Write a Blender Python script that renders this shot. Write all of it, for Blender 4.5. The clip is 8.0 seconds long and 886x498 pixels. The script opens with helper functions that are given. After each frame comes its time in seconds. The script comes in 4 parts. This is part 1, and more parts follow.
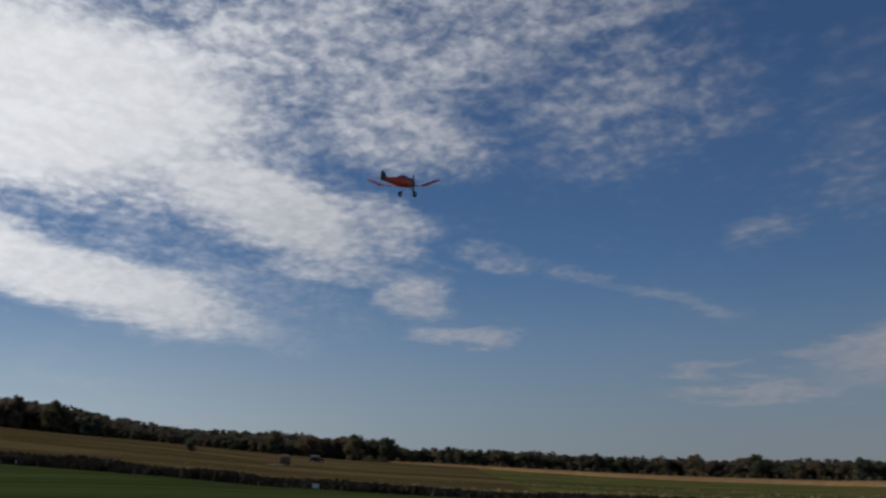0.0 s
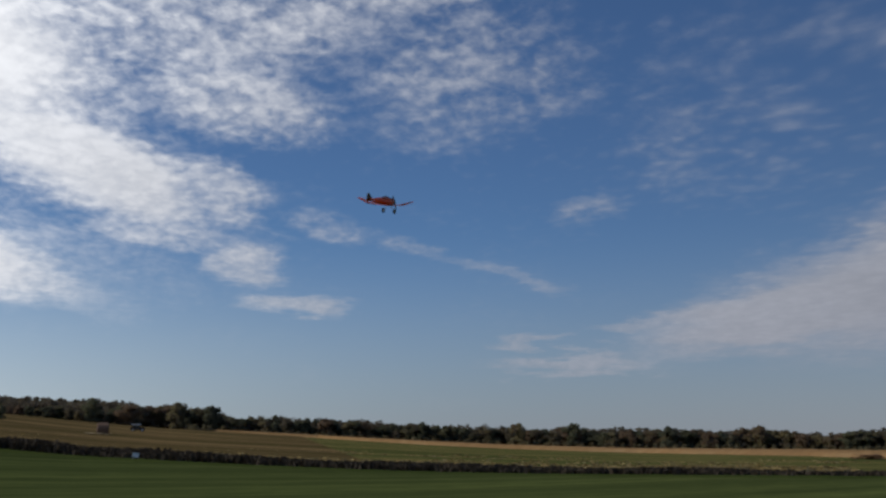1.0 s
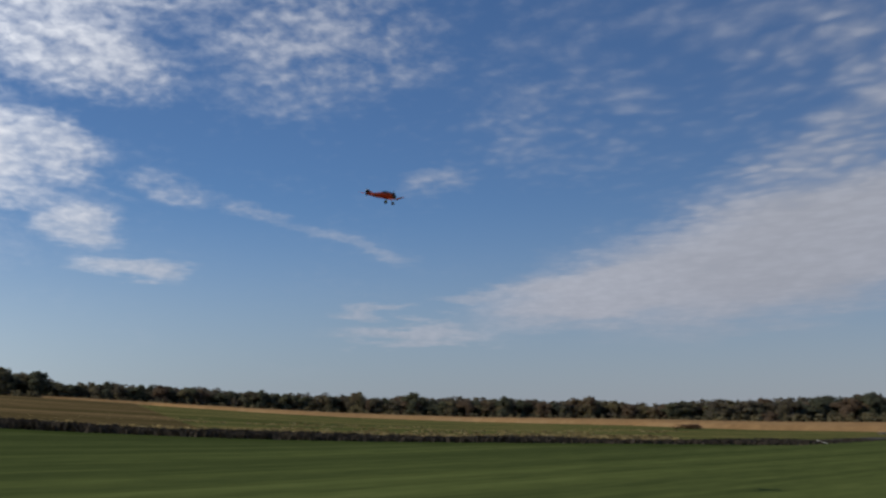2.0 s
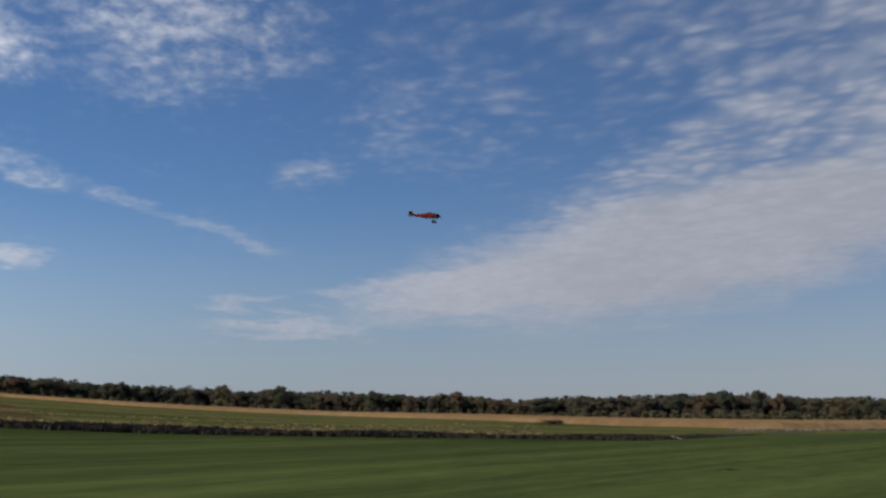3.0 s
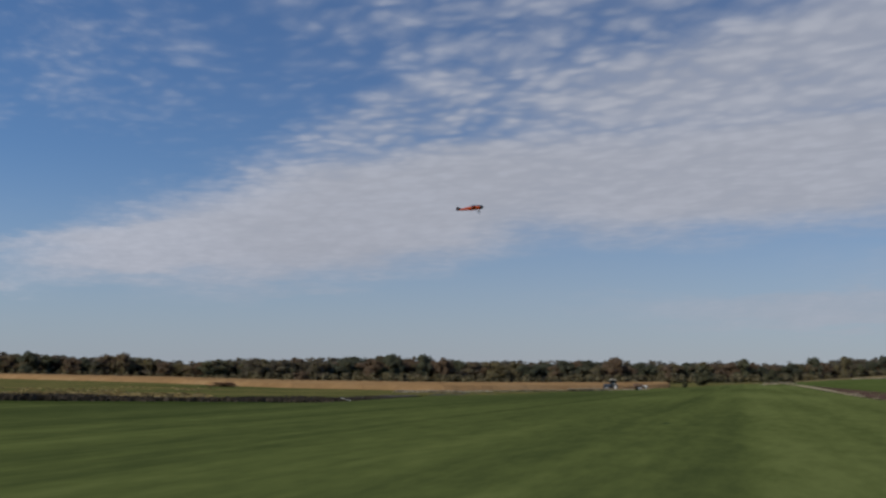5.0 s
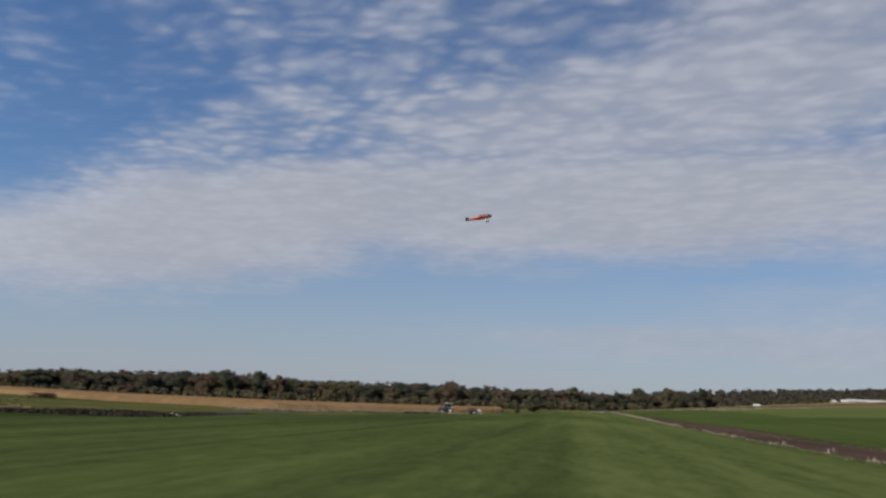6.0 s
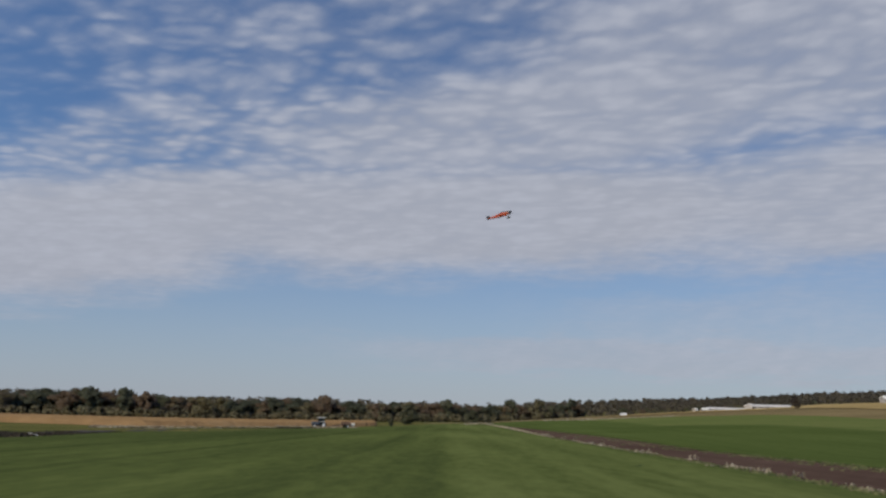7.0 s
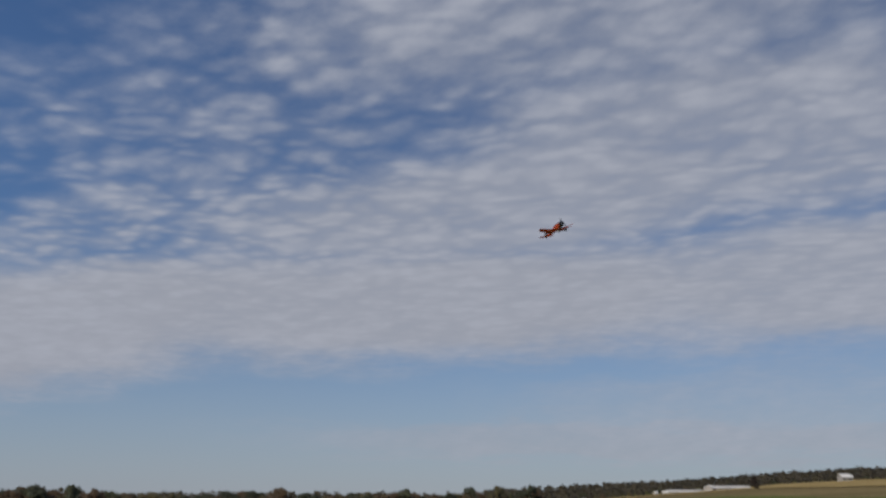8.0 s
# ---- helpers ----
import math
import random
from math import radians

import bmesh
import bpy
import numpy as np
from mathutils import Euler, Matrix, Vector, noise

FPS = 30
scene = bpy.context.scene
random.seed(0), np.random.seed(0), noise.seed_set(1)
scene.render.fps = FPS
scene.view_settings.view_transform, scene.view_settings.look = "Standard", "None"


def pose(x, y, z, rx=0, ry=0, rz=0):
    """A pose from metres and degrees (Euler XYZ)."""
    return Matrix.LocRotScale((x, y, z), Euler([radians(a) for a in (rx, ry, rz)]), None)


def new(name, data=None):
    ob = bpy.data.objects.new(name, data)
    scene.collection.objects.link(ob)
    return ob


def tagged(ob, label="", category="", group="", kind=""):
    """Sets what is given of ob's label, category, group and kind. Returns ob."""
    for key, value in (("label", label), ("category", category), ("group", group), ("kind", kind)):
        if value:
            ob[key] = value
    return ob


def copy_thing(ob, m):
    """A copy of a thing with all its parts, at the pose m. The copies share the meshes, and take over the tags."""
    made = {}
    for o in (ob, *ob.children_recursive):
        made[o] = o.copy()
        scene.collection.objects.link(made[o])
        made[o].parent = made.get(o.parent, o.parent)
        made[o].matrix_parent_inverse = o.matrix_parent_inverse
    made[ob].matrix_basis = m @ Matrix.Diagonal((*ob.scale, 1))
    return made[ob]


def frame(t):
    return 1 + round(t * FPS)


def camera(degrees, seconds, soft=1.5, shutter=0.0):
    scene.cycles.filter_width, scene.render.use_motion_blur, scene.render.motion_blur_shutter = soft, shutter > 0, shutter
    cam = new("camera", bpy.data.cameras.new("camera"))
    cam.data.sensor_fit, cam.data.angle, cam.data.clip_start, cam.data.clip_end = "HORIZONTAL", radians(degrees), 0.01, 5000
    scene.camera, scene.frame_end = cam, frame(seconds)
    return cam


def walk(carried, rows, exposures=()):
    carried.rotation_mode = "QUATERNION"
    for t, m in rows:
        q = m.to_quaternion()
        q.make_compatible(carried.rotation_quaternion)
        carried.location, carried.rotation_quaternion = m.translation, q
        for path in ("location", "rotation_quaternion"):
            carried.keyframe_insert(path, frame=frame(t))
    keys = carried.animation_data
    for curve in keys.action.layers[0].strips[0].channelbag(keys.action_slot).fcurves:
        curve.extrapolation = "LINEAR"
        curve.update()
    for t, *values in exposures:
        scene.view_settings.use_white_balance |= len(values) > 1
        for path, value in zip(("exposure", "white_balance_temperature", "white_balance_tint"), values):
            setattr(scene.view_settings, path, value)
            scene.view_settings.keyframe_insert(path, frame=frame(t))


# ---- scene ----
# The pilot's stand on a mown flying field; y is ahead at the start, x to the right.
cam = camera(48.5, 8.0, soft=2.6, shutter=0.3)
PATH = [
    (0.0, 102.97, -0.10, 0.70),
    (0.5, 102.33, 0.64, -4.34),
    (1.0, 101.22, 0.02, -9.14),
    (1.5, 100.25, -1.27, -12.76),
    (2.0, 99.47, -0.29, -18.31),
    (2.2, 99.43, -0.55, -19.99),
    (3.5, 98.78, -0.30, -29.30),
    (4.0, 98.34, -0.17, -33.16),
    (4.5, 98.12, -0.51, -39.21),
    (5.0, 97.35, -0.88, -44.60),
    (5.2, 97.81, -1.48, -46.83),
    (6.3, 99.01, -2.39, -56.28),
    (6.5, 99.19, -1.95, -57.79),
    (7.0, 99.87, -1.80, -61.27),
    (7.5, 100.96, -1.39, -63.00),
    (7.8, 103.00, -0.60, -64.30),
    (8.0, 104.90, -0.30, -63.60),
]
EXPOSURES = [(0.0, -0.92), (1.0, -0.53), (2.0, -0.27), (3.5, -0.20), (5.0, -0.14), (6.5, -0.03), (7.5, -0.11), (8.0, -0.26)]
walk(cam, [(t, pose(0, 0, 1.7, rx, ry, rz)) for t, rx, ry, rz in PATH], EXPOSURES)

# ---- world and sun ----
SUN_AZ, SUN_EL = -86.0, 35.0          # degrees right of y, degrees up


class Nodes:
    """Short hand for node trees."""

    def __init__(self, tree):
        self.tree = tree
        tree.nodes.clear()

    def add(self, kind, inputs=None, **settings):
        node = self.tree.nodes.new(kind)
        if "operation" in settings:
            node.operation = settings["operation"]
        if "use_clamp" in settings:
            node.use_clamp = settings["use_clamp"]
        if "interpolation_type" in settings:
            node.interpolation_type = settings["interpolation_type"]
        if "data_type" in settings:
            node.data_type = settings["data_type"]
        if "blend_type" in settings:
            node.blend_type = settings["blend_type"]
        if "vector_type" in settings:
            node.vector_type = settings["vector_type"]
        for key, value in (inputs or {}).items():
            if isinstance(value, bpy.types.NodeSocket):
                self.tree.links.new(value, node.inputs[key])
            else:
                node.inputs[key].default_value = value
        return node

    def math(self, op, a, b=0.0, c=0.0, clamp=False):
        return self.add("ShaderNodeMath", {0: a, 1: b, 2: c}, operation=op, use_clamp=clamp).outputs[0]

    def smooth(self, value, lo, hi, out0=0.0, out1=1.0):
        return self.add("ShaderNodeMapRange", {"Value": value, "From Min": lo, "From Max": hi, "To Min": out0, "To Max": out1},
                        interpolation_type="SMOOTHSTEP").outputs[0]

    def mix(self, factor, a, b, blend="MIX"):
        node = self.add("ShaderNodeMix", data_type="RGBA", blend_type=blend)
        for key, value in ((0, factor), (6, a), (7, b)):
            if isinstance(value, bpy.types.NodeSocket):
                self.tree.links.new(value, node.inputs[key])
            else:
                node.inputs[key].default_value = value if key == 0 else (*value[:3], 1)
        return node.outputs[2]

    def noise(self, vector, scale, detail=4.0, rough=0.55, distort=0.0):
        node = self.add("ShaderNodeTexNoise", {"Vector": vector, "Scale": scale, "Detail": detail, "Roughness": rough, "Distortion": distort})
        return node.outputs[0]


# Cloud banks: azimuth, elevation, half length, half height, tilt (all degrees), density
CLOUDS = [
    (-26, 20.5, 19, 7.0, -4, 1.35), (-12, 15.4, 10, 3.0, -18, 1.2), (-24, 11.4, 15, 2.4, -14, 1.25), (-8, 24.5, 17, 6.0, 2, 0.80), (-3, 19.0, 7, 2.6, -8, 0.84),
    (11, 21.5, 9, 5.2, 4, 0.66), (6, 27.0, 10, 3.0, 0, 0.7), (-2.5, 10.1, 3.0, 1.5, -10, 0.85), (0, 7.8, 4.2, 0.8, -4, 0.85), (-4, 14.2, 4.2, 2.2, -25, 0.84),
    (2.5, 12.5, 3.2, 1.2, -12, 0.60), (-7.5, 11.6, 5.5, 1.1, -5, 0.72), (7.0, 11.2, 3.0, 0.7, -12, 0.62), (12.5, 9.8, 5.0, 0.5, -12, 0.44),
    (-15, 14.0, 17, 8.0, -8, 0.46), (14, 5.9, 3.2, 0.5, 0, 0.75), (16, 4.5, 7.0, 0.75, 2, 0.8), (18, 13.4, 3.2, 1.4, 8, 0.58), (26, 17.5, 8, 4.5, 10, 0.44),
    (29, 7.2, 9.5, 2.2, 10, 1.2), (41, 9.8, 18, 4.6, 11, 1.3), (62, 11.8, 30, 4.3, 2, 1.25), (90, 12.4, 28, 4.8, 0, 1.15), (66, 17.0, 26, 4.6, 6, 1.08), (70, 19.5, 9, 3.0, 6, 0.98),
    (50, 20.5, 20, 5.5, -3, 0.66), (82, 21.0, 24, 7.0, 0, 1.02), (72, 28.0, 34, 6.0, 4, 0.90), (76, 3.9, 26, 1.7, 0, 0.85), (31, 20.0, 17, 8.0, 0, 0.30), (42, 15.0, 13, 2.8, 24, 0.80), (21.5, 6.6, 5.0, 0.55, 2, 0.75), (84, 6.4, 24, 2.8, 4, 0.60),
    (135, 22, 34, 14, 0, 0.85), (-75, 30, 34, 14, 0, 0.9), (180, 32, 40, 16, 0, 0.7), (20, 55, 60, 14, 0, 0.6),
]


def build_world():
    world = bpy.data.worlds.new("sky")
    scene.world = world
    world.use_nodes = True
    n = Nodes(world.node_tree)
    air = n.add("ShaderNodeTexSky")
    air.sky_type, air.sun_disc = "NISHITA", False
    air.sun_elevation, air.sun_rotation = radians(SUN_EL), radians(SUN_AZ)
    air.air_density, air.dust_density, air.ozone_density, air.altitude = 1.0, 0.2, 1.5, 200.0
    sky = air.outputs[0]
    way = n.add("ShaderNodeTexCoord").outputs["Generated"]
    part_ = n.add("ShaderNodeSeparateXYZ", {0: way})
    x, y, z = part_.outputs
    az = n.math("MULTIPLY", n.math("ARCTAN2", x, y), 180 / math.pi)
    el = n.math("MULTIPLY", n.math("ARCSINE", z), 180 / math.pi)
    up = n.math("ADD", n.math("MAXIMUM", z, 0.0), 0.06)
    flat = n.add("ShaderNodeCombineXYZ", {0: n.math("DIVIDE", x, up), 1: n.math("DIVIDE", y, up)}).outputs[0]
    # ragged outlines: the banks' coordinates are pushed about by noise
    wob_a = n.math("MULTIPLY", n.math("SUBTRACT", n.noise(flat, 1.1, 5.0, 0.6), 0.5), 6.0)
    wob_e = n.math("MULTIPLY", n.math("SUBTRACT", n.noise(n.add("ShaderNodeVectorMath", {0: flat, 1: (7.3, 2.1, 4.0)}).outputs[0], 1.6, 5.0, 0.6), 0.5), 3.0)
    at = n.add("ShaderNodeCombineXYZ", {0: n.math("ADD", az, wob_a), 1: n.math("ADD", el, wob_e)}).outputs[0]
    total = None
    for a, e, half, tall, tilt, dense in CLOUDS:
        local = n.add("ShaderNodeMapping", {"Vector": at, "Location": (a, e, 0), "Rotation": (0, 0, radians(tilt)), "Scale": (half, tall, 1)},
                      vector_type="TEXTURE").outputs[0]
        far = n.add("ShaderNodeVectorMath", {0: local}, operation="LENGTH").outputs["Value"]
        one = n.smooth(far, 0.35, 1.35, dense, 0.0)
        total = one if total is None else n.math("SMOOTH_MAX", total, one, 0.25)
    # altocumulus ripples and finer fleece
    raw = n.add("ShaderNodeCombineXYZ", {0: az, 1: el, 2: n.math("MULTIPLY", total, 0.8)}).outputs[0]
    near_at = n.add("ShaderNodeMapping", {"Vector": raw, "Rotation": (0, 0, -0.5), "Scale": (0.8, 1.3, 1.0)}).outputs[0]
    ripple = n.noise(near_at, 1.5, 4.0, 0.58, 0.3)
    # cells of the mackerel sheet lie on a level plane, so they flatten and shrink towards the horizon
    over = n.math("ADD", n.math("MAXIMUM", z, 0.0), 0.035)
    level = n.add("ShaderNodeCombineXYZ", {0: n.math("DIVIDE", x, over), 1: n.math("DIVIDE", y, over)}).outputs[0]
    stir = n.add("ShaderNodeTexNoise", {"Vector": level, "Scale": 3.0, "Detail": 3.0}).outputs["Color"]
    stirred = n.add("ShaderNodeVectorMath", {0: level, 1: n.add("ShaderNodeVectorMath", {0: stir, 3: 0.22}, operation="SCALE").outputs[0]}).outputs[0]
    cells_at = n.add("ShaderNodeMapping", {"Vector": stirred, "Rotation": (0, 0, radians(-32)), "Scale": (1.0, 0.72, 1.0)}).outputs[0]
    cells = []
    for cell_scale in (6.5, 14.0):
        cell = n.add("ShaderNodeTexVoronoi", {"Vector": cells_at, "Scale": cell_scale})
        cell.feature, cell.voronoi_dimensions = "SMOOTH_F1", "2D"
        cell.inputs["Smoothness"].default_value = 0.6
        cells.append(n.smooth(cell.outputs["Distance"], 0.05, 0.62, 1.0, 0.0))
    # the grain is finer towards the sun
    coarse = n.smooth(az, 4.0, 34.0, 0.3, 0.55)
    cells = n.math("ADD", n.math("MULTIPLY", cells[0], coarse), n.math("MULTIPLY", cells[1], n.math("SUBTRACT", 1.0, coarse)))
    cells = n.math("ADD", n.math("MULTIPLY", cells, 0.8), 0.04)
    # away from the sun the sheet is smoother, drawn out into long soft streaks
    sheet = n.smooth(az, 14.0, 42.0)
    drawn_at = n.add("ShaderNodeMapping", {"Vector": n.add("ShaderNodeMapping", {"Vector": raw, "Rotation": (0, 0, radians(-14))}).outputs[0],
                                           "Scale": (0.40, 1.05, 0.5)}).outputs[0]
    streak = n.noise(drawn_at, 0.75, 4.0, 0.55, 0.15)
    fine_at = n.add("ShaderNodeMapping", {"Vector": n.add("ShaderNodeMapping", {"Vector": raw, "Rotation": (0, 0, radians(-24))}).outputs[0],
                                          "Scale": (1.0, 1.8, 0.5)}).outputs[0]
    ribs_at = n.add("ShaderNodeMapping", {"Vector": raw, "Rotation": (0, 0, radians(-110))}).outputs[0]
    ribs = n.add("ShaderNodeTexWave", {"Vector": ribs_at, "Scale": 0.22, "Distortion": 9.0, "Detail": 3.0, "Detail Scale": 0.5, "Detail Roughness": 0.6}).outputs["Fac"]
    ribs = n.math("ADD", n.math("MULTIPLY", ribs, 0.5), 0.25)
    streak = n.math("ADD", n.math("MULTIPLY", streak, 0.5), n.math("MULTIPLY", n.noise(fine_at, 0.9, 2.0, 0.5, 0.1), 0.38))
    streak = n.math("ADD", streak, n.math("MULTIPLY", ribs, 0.12))
    ripple = n.math("ADD", n.math("MULTIPLY", ripple, n.math("SUBTRACT", 1.0, sheet)), n.math("MULTIPLY", streak, sheet))
    share = n.math("MULTIPLY", n.smooth(el, 7.0, 16.0, 0.2, 0.5), n.smooth(az, 2.0, 32.0, 0.5, 1.0))
    ripple = n.math("ADD", n.math("MULTIPLY", ripple, n.math("SUBTRACT", 1.0, share)), n.math("MULTIPLY", cells, share))
    fleece = n.noise(n.add("ShaderNodeMapping", {"Vector": at, "Scale": (0.5, 1.5, 1.0)}).outputs[0], 0.22, 9.0, 0.64, 0.2)
    body = n.math("ADD", total, n.math("MULTIPLY", n.math("MULTIPLY", n.math("SUBTRACT", fleece, 0.5), n.smooth(az, 14.0, 42.0, 1.1, 0.6)), n.smooth(total, 0.75, 1.3, 1.0, 0.45)))
    body = n.math("ADD", body, n.math("MULTIPLY", n.math("MULTIPLY", n.math("SUBTRACT", ripple, 0.5), n.smooth(el, 4.0, 17.0, 0.6, 1.2)), n.math("MULTIPLY", n.math("MULTIPLY", n.smooth(total, 0.75, 1.3, 1.0, 0.5), n.smooth(total, 0.3, 0.75, 0.55, 1.0)), n.smooth(az, 50.0, 72.0, 1.0, 0.7))))
    dense = n.math("MULTIPLY", n.smooth(body, 0.15, 1.3), n.smooth(total, 0.02, 0.3))
    # light scattered forward: clouds and air are brighter towards the sun
    sun_way = (math.sin(radians(SUN_AZ)) * math.cos(radians(SUN_EL)), math.cos(radians(SUN_AZ)) * math.cos(radians(SUN_EL)), math.sin(radians(SUN_EL)))
    toward = n.add("ShaderNodeVectorMath", {0: way, 1: sun_way}, operation="DOT_PRODUCT").outputs["Value"]
    glow = n.math("MULTIPLY", n.math("POWER", n.math("MULTIPLY", n.math("MAXIMUM", n.math("ADD", toward, 0.35), 0.0), 1.11), 1.9), 0.72)
    tint = n.mix(n.smooth(glow, 0.0, 0.8), (0.412, 0.436, 0.510), (1.22, 1.245, 1.30))
    side_lit = n.smooth(toward, -0.39, -0.19, 1.0, 1.13)
    shade = n.smooth(n.math("ADD", n.math("MULTIPLY", ripple, 0.6), n.math("MULTIPLY", fleece, 0.4)), 0.35, 0.65, 0.93, 1.06)
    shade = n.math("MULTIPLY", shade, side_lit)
    cloud = n.mix(1.0, tint, n.add("ShaderNodeCombineColor", {0: shade, 1: shade, 2: shade}).outputs[0], "MULTIPLY")
    # the side away from the sun is paler and dimmer than clean air would be
    side = n.smooth(toward, -0.6, 0.15)
    blue = n.mix(1.0, sky, n.mix(side, (SKY * 0.74, SKY * 0.86, SKY * 1.08), (SKY * 0.86, SKY * 1.18, SKY * 1.60)), "MULTIPLY")
    haze = n.smooth(el, -3.0, 13.0, 0.80, 0.0)
    blue = n.mix(haze, blue, n.mix(n.smooth(glow, 0.0, 0.62), (0.330, 0.365, 0.460), (0.90, 0.98, 1.08)))
    colour = n.mix(dense, blue, cloud)
    back = n.add("ShaderNodeBackground", {"Color": colour, "Strength": 1.0})
    n.add("ShaderNodeOutputWorld", {0: back.outputs[0]})


SKY = 0.067
build_world()
sun = new("sun", bpy.data.lights.new("sun", "SUN"))
sun.data.energy, sun.data.angle, sun.data.color = 3.0, radians(0.6), (1.0, 0.91, 0.76)
sun.rotation_euler = (radians(90 - SUN_EL), 0, radians(180 - SUN_AZ))

# ---- materials ----


def material(name, colours, scale=1.0, rough=0.85, bump=0.3, spread=0.0, island=0.0, coat=0.0, metal=0.0, fine=8.0, thin=0.0):
    """A surface that varies at two scales between its colours; spread and island: how far whole objects and loose pieces differ."""
    mat = bpy.data.materials.new(name)
    mat.use_nodes = True
    n = Nodes(mat.node_tree)
    where = n.add("ShaderNodeTexCoord").outputs["Object"]
    big = n.noise(where, scale, 5.0, 0.6)
    small = n.noise(where, scale * fine, 4.0, 0.6)
    blend = n.math("ADD", n.math("MULTIPLY", big, 0.6), n.math("MULTIPLY", small, 0.4))
    if spread:
        rnd = n.add("ShaderNodeObjectInfo").outputs["Random"]
        blend = n.math("ADD", blend, n.math("MULTIPLY", n.math("SUBTRACT", rnd, 0.5), spread))
    if island:
        rnd = n.add("ShaderNodeNewGeometry").outputs["Random Per Island"]
        blend = n.math("ADD", blend, n.math("MULTIPLY", n.math("SUBTRACT", rnd, 0.5), island))
    ramp = n.add("ShaderNodeValToRGB", {0: blend})
    while len(ramp.color_ramp.elements) < len(colours):
        ramp.color_ramp.elements.new(0.5)
    for k, colour in enumerate(colours):
        ramp.color_ramp.elements[k].position = 0.28 + 0.44 * k / max(1, len(colours) - 1)
        ramp.color_ramp.elements[k].color = (*colour, 1)
    bumped = n.add("ShaderNodeBump", {"Strength": bump, "Distance": 0.02, "Height": small})
    shader = n.add("ShaderNodeBsdfPrincipled", {"Base Color": ramp.outputs[0], "Roughness": rough, "Metallic": metal, "Coat Weight": coat,
                                                "Normal": bumped.outputs[0]})
    out = shader.outputs[0]
    if thin:
        # thin leaves and film let some light through
        passed = n.add("ShaderNodeBsdfTranslucent", {"Color": ramp.outputs[0]})
        out = n.add("ShaderNodeMixShader", {0: thin, 1: out, 2: passed.outputs[0]}).outputs[0]
    n.add("ShaderNodeOutputMaterial", {0: out})
    return mat


RUN = (math.sin(radians(61.4)), math.cos(radians(61.4)))          # the way along the mown strip
SIDE = (RUN[1], -RUN[0])                                          # to its right


def field_material(name, colours, stripes=0.0, along=RUN, patch=0.05, grain=1.6, bump=0.6, width=2.4, side_pale=0.0):
    """Ground cover in world metres: patches, blades, and mowing or drill lines along a direction."""
    mat = bpy.data.materials.new(name)
    mat.use_nodes = True
    n = Nodes(mat.node_tree)
    where = n.add("ShaderNodeNewGeometry").outputs["Position"]
    turned = n.add("ShaderNodeMapping", {"Vector": where, "Rotation": (0, 0, -math.atan2(along[1], along[0]))}).outputs[0]
    # where the mower runs, growth and blades are drawn out along its way
    mottle = n.add("ShaderNodeMapping", {"Vector": turned, "Scale": (0.25, 1.8, 1.0)}).outputs[0] if side_pale else where
    patches = n.noise(mottle, patch, 5.0, 0.6)
    grains = n.noise(n.add("ShaderNodeMapping", {"Vector": turned, "Scale": (0.25, 1.0, 1.0)}).outputs[0] if side_pale else where, grain, 6.0, 0.7)
    drawn = n.add("ShaderNodeMapping", {"Vector": turned, "Scale": (0.012, 1.0 / width, 0.05)}).outputs[0]
    lines = n.noise(drawn, 1.0, 3.0, 0.6)
    value = n.math("ADD", n.math("MULTIPLY", patches, 0.55), n.math("MULTIPLY", grains, 0.45))
    value = n.math("ADD", value, n.math("MULTIPLY", n.math("SUBTRACT", lines, 0.5), stripes))
    if side_pale:
        # paler towards the right of the strip, darker towards the left outfield
        across = n.add("ShaderNodeVectorMath", {0: where, 1: (SIDE[0], SIDE[1], 0)}, operation="DOT_PRODUCT").outputs["Value"]
        value = n.math("ADD", value, n.smooth(n.math("ADD", across, n.math("MULTIPLY", patches, 14.0)), -42.0, 30.0, -0.8 * side_pale, side_pale))
        # broad swaths of the mower
        swath = n.noise(n.add("ShaderNodeMapping", {"Vector": turned, "Scale": (0.004, 0.42, 0.0)}).outputs[0], 1.0, 1.0, 0.5)
        value = n.math("ADD", value, n.math("MULTIPLY", n.math("SUBTRACT", swath, 0.5), 0.14))
        for line, deep in ((-11.4, 0.10), (-16.6, 0.07), (-4.2, 0.05)):
            # wheel tracks pressed along the strip
            wander = n.math("MULTIPLY", n.math("SUBTRACT", patches, 0.5), 1.6)
            gap = n.math("ABSOLUTE", n.math("ADD", n.math("SUBTRACT", across, line), wander))
            value = n.math("SUBTRACT", value, n.smooth(gap, 0.1, 0.55, deep, 0.0))
    ramp = n.add("ShaderNodeValToRGB", {0: value})
    while len(ramp.color_ramp.elements) < len(colours):
        ramp.color_ramp.elements.new(0.5)
    for k, colour in enumerate(colours):
        ramp.color_ramp.elements[k].position = 0.3 + 0.4 * k / max(1, len(colours) - 1)
        ramp.color_ramp.elements[k].color = (*colour, 1)
    bumped = n.add("ShaderNodeBump", {"Strength": bump, "Distance": 0.05, "Height": grains})
    shader = n.add("ShaderNodeBsdfPrincipled", {"Base Color": ramp.outputs[0], "Roughness": 0.95, "Specular IOR Level": 0.0, "Normal": bumped.outputs[0]})
    n.add("ShaderNodeOutputMaterial", {0: shader.outputs[0]})
    return mat


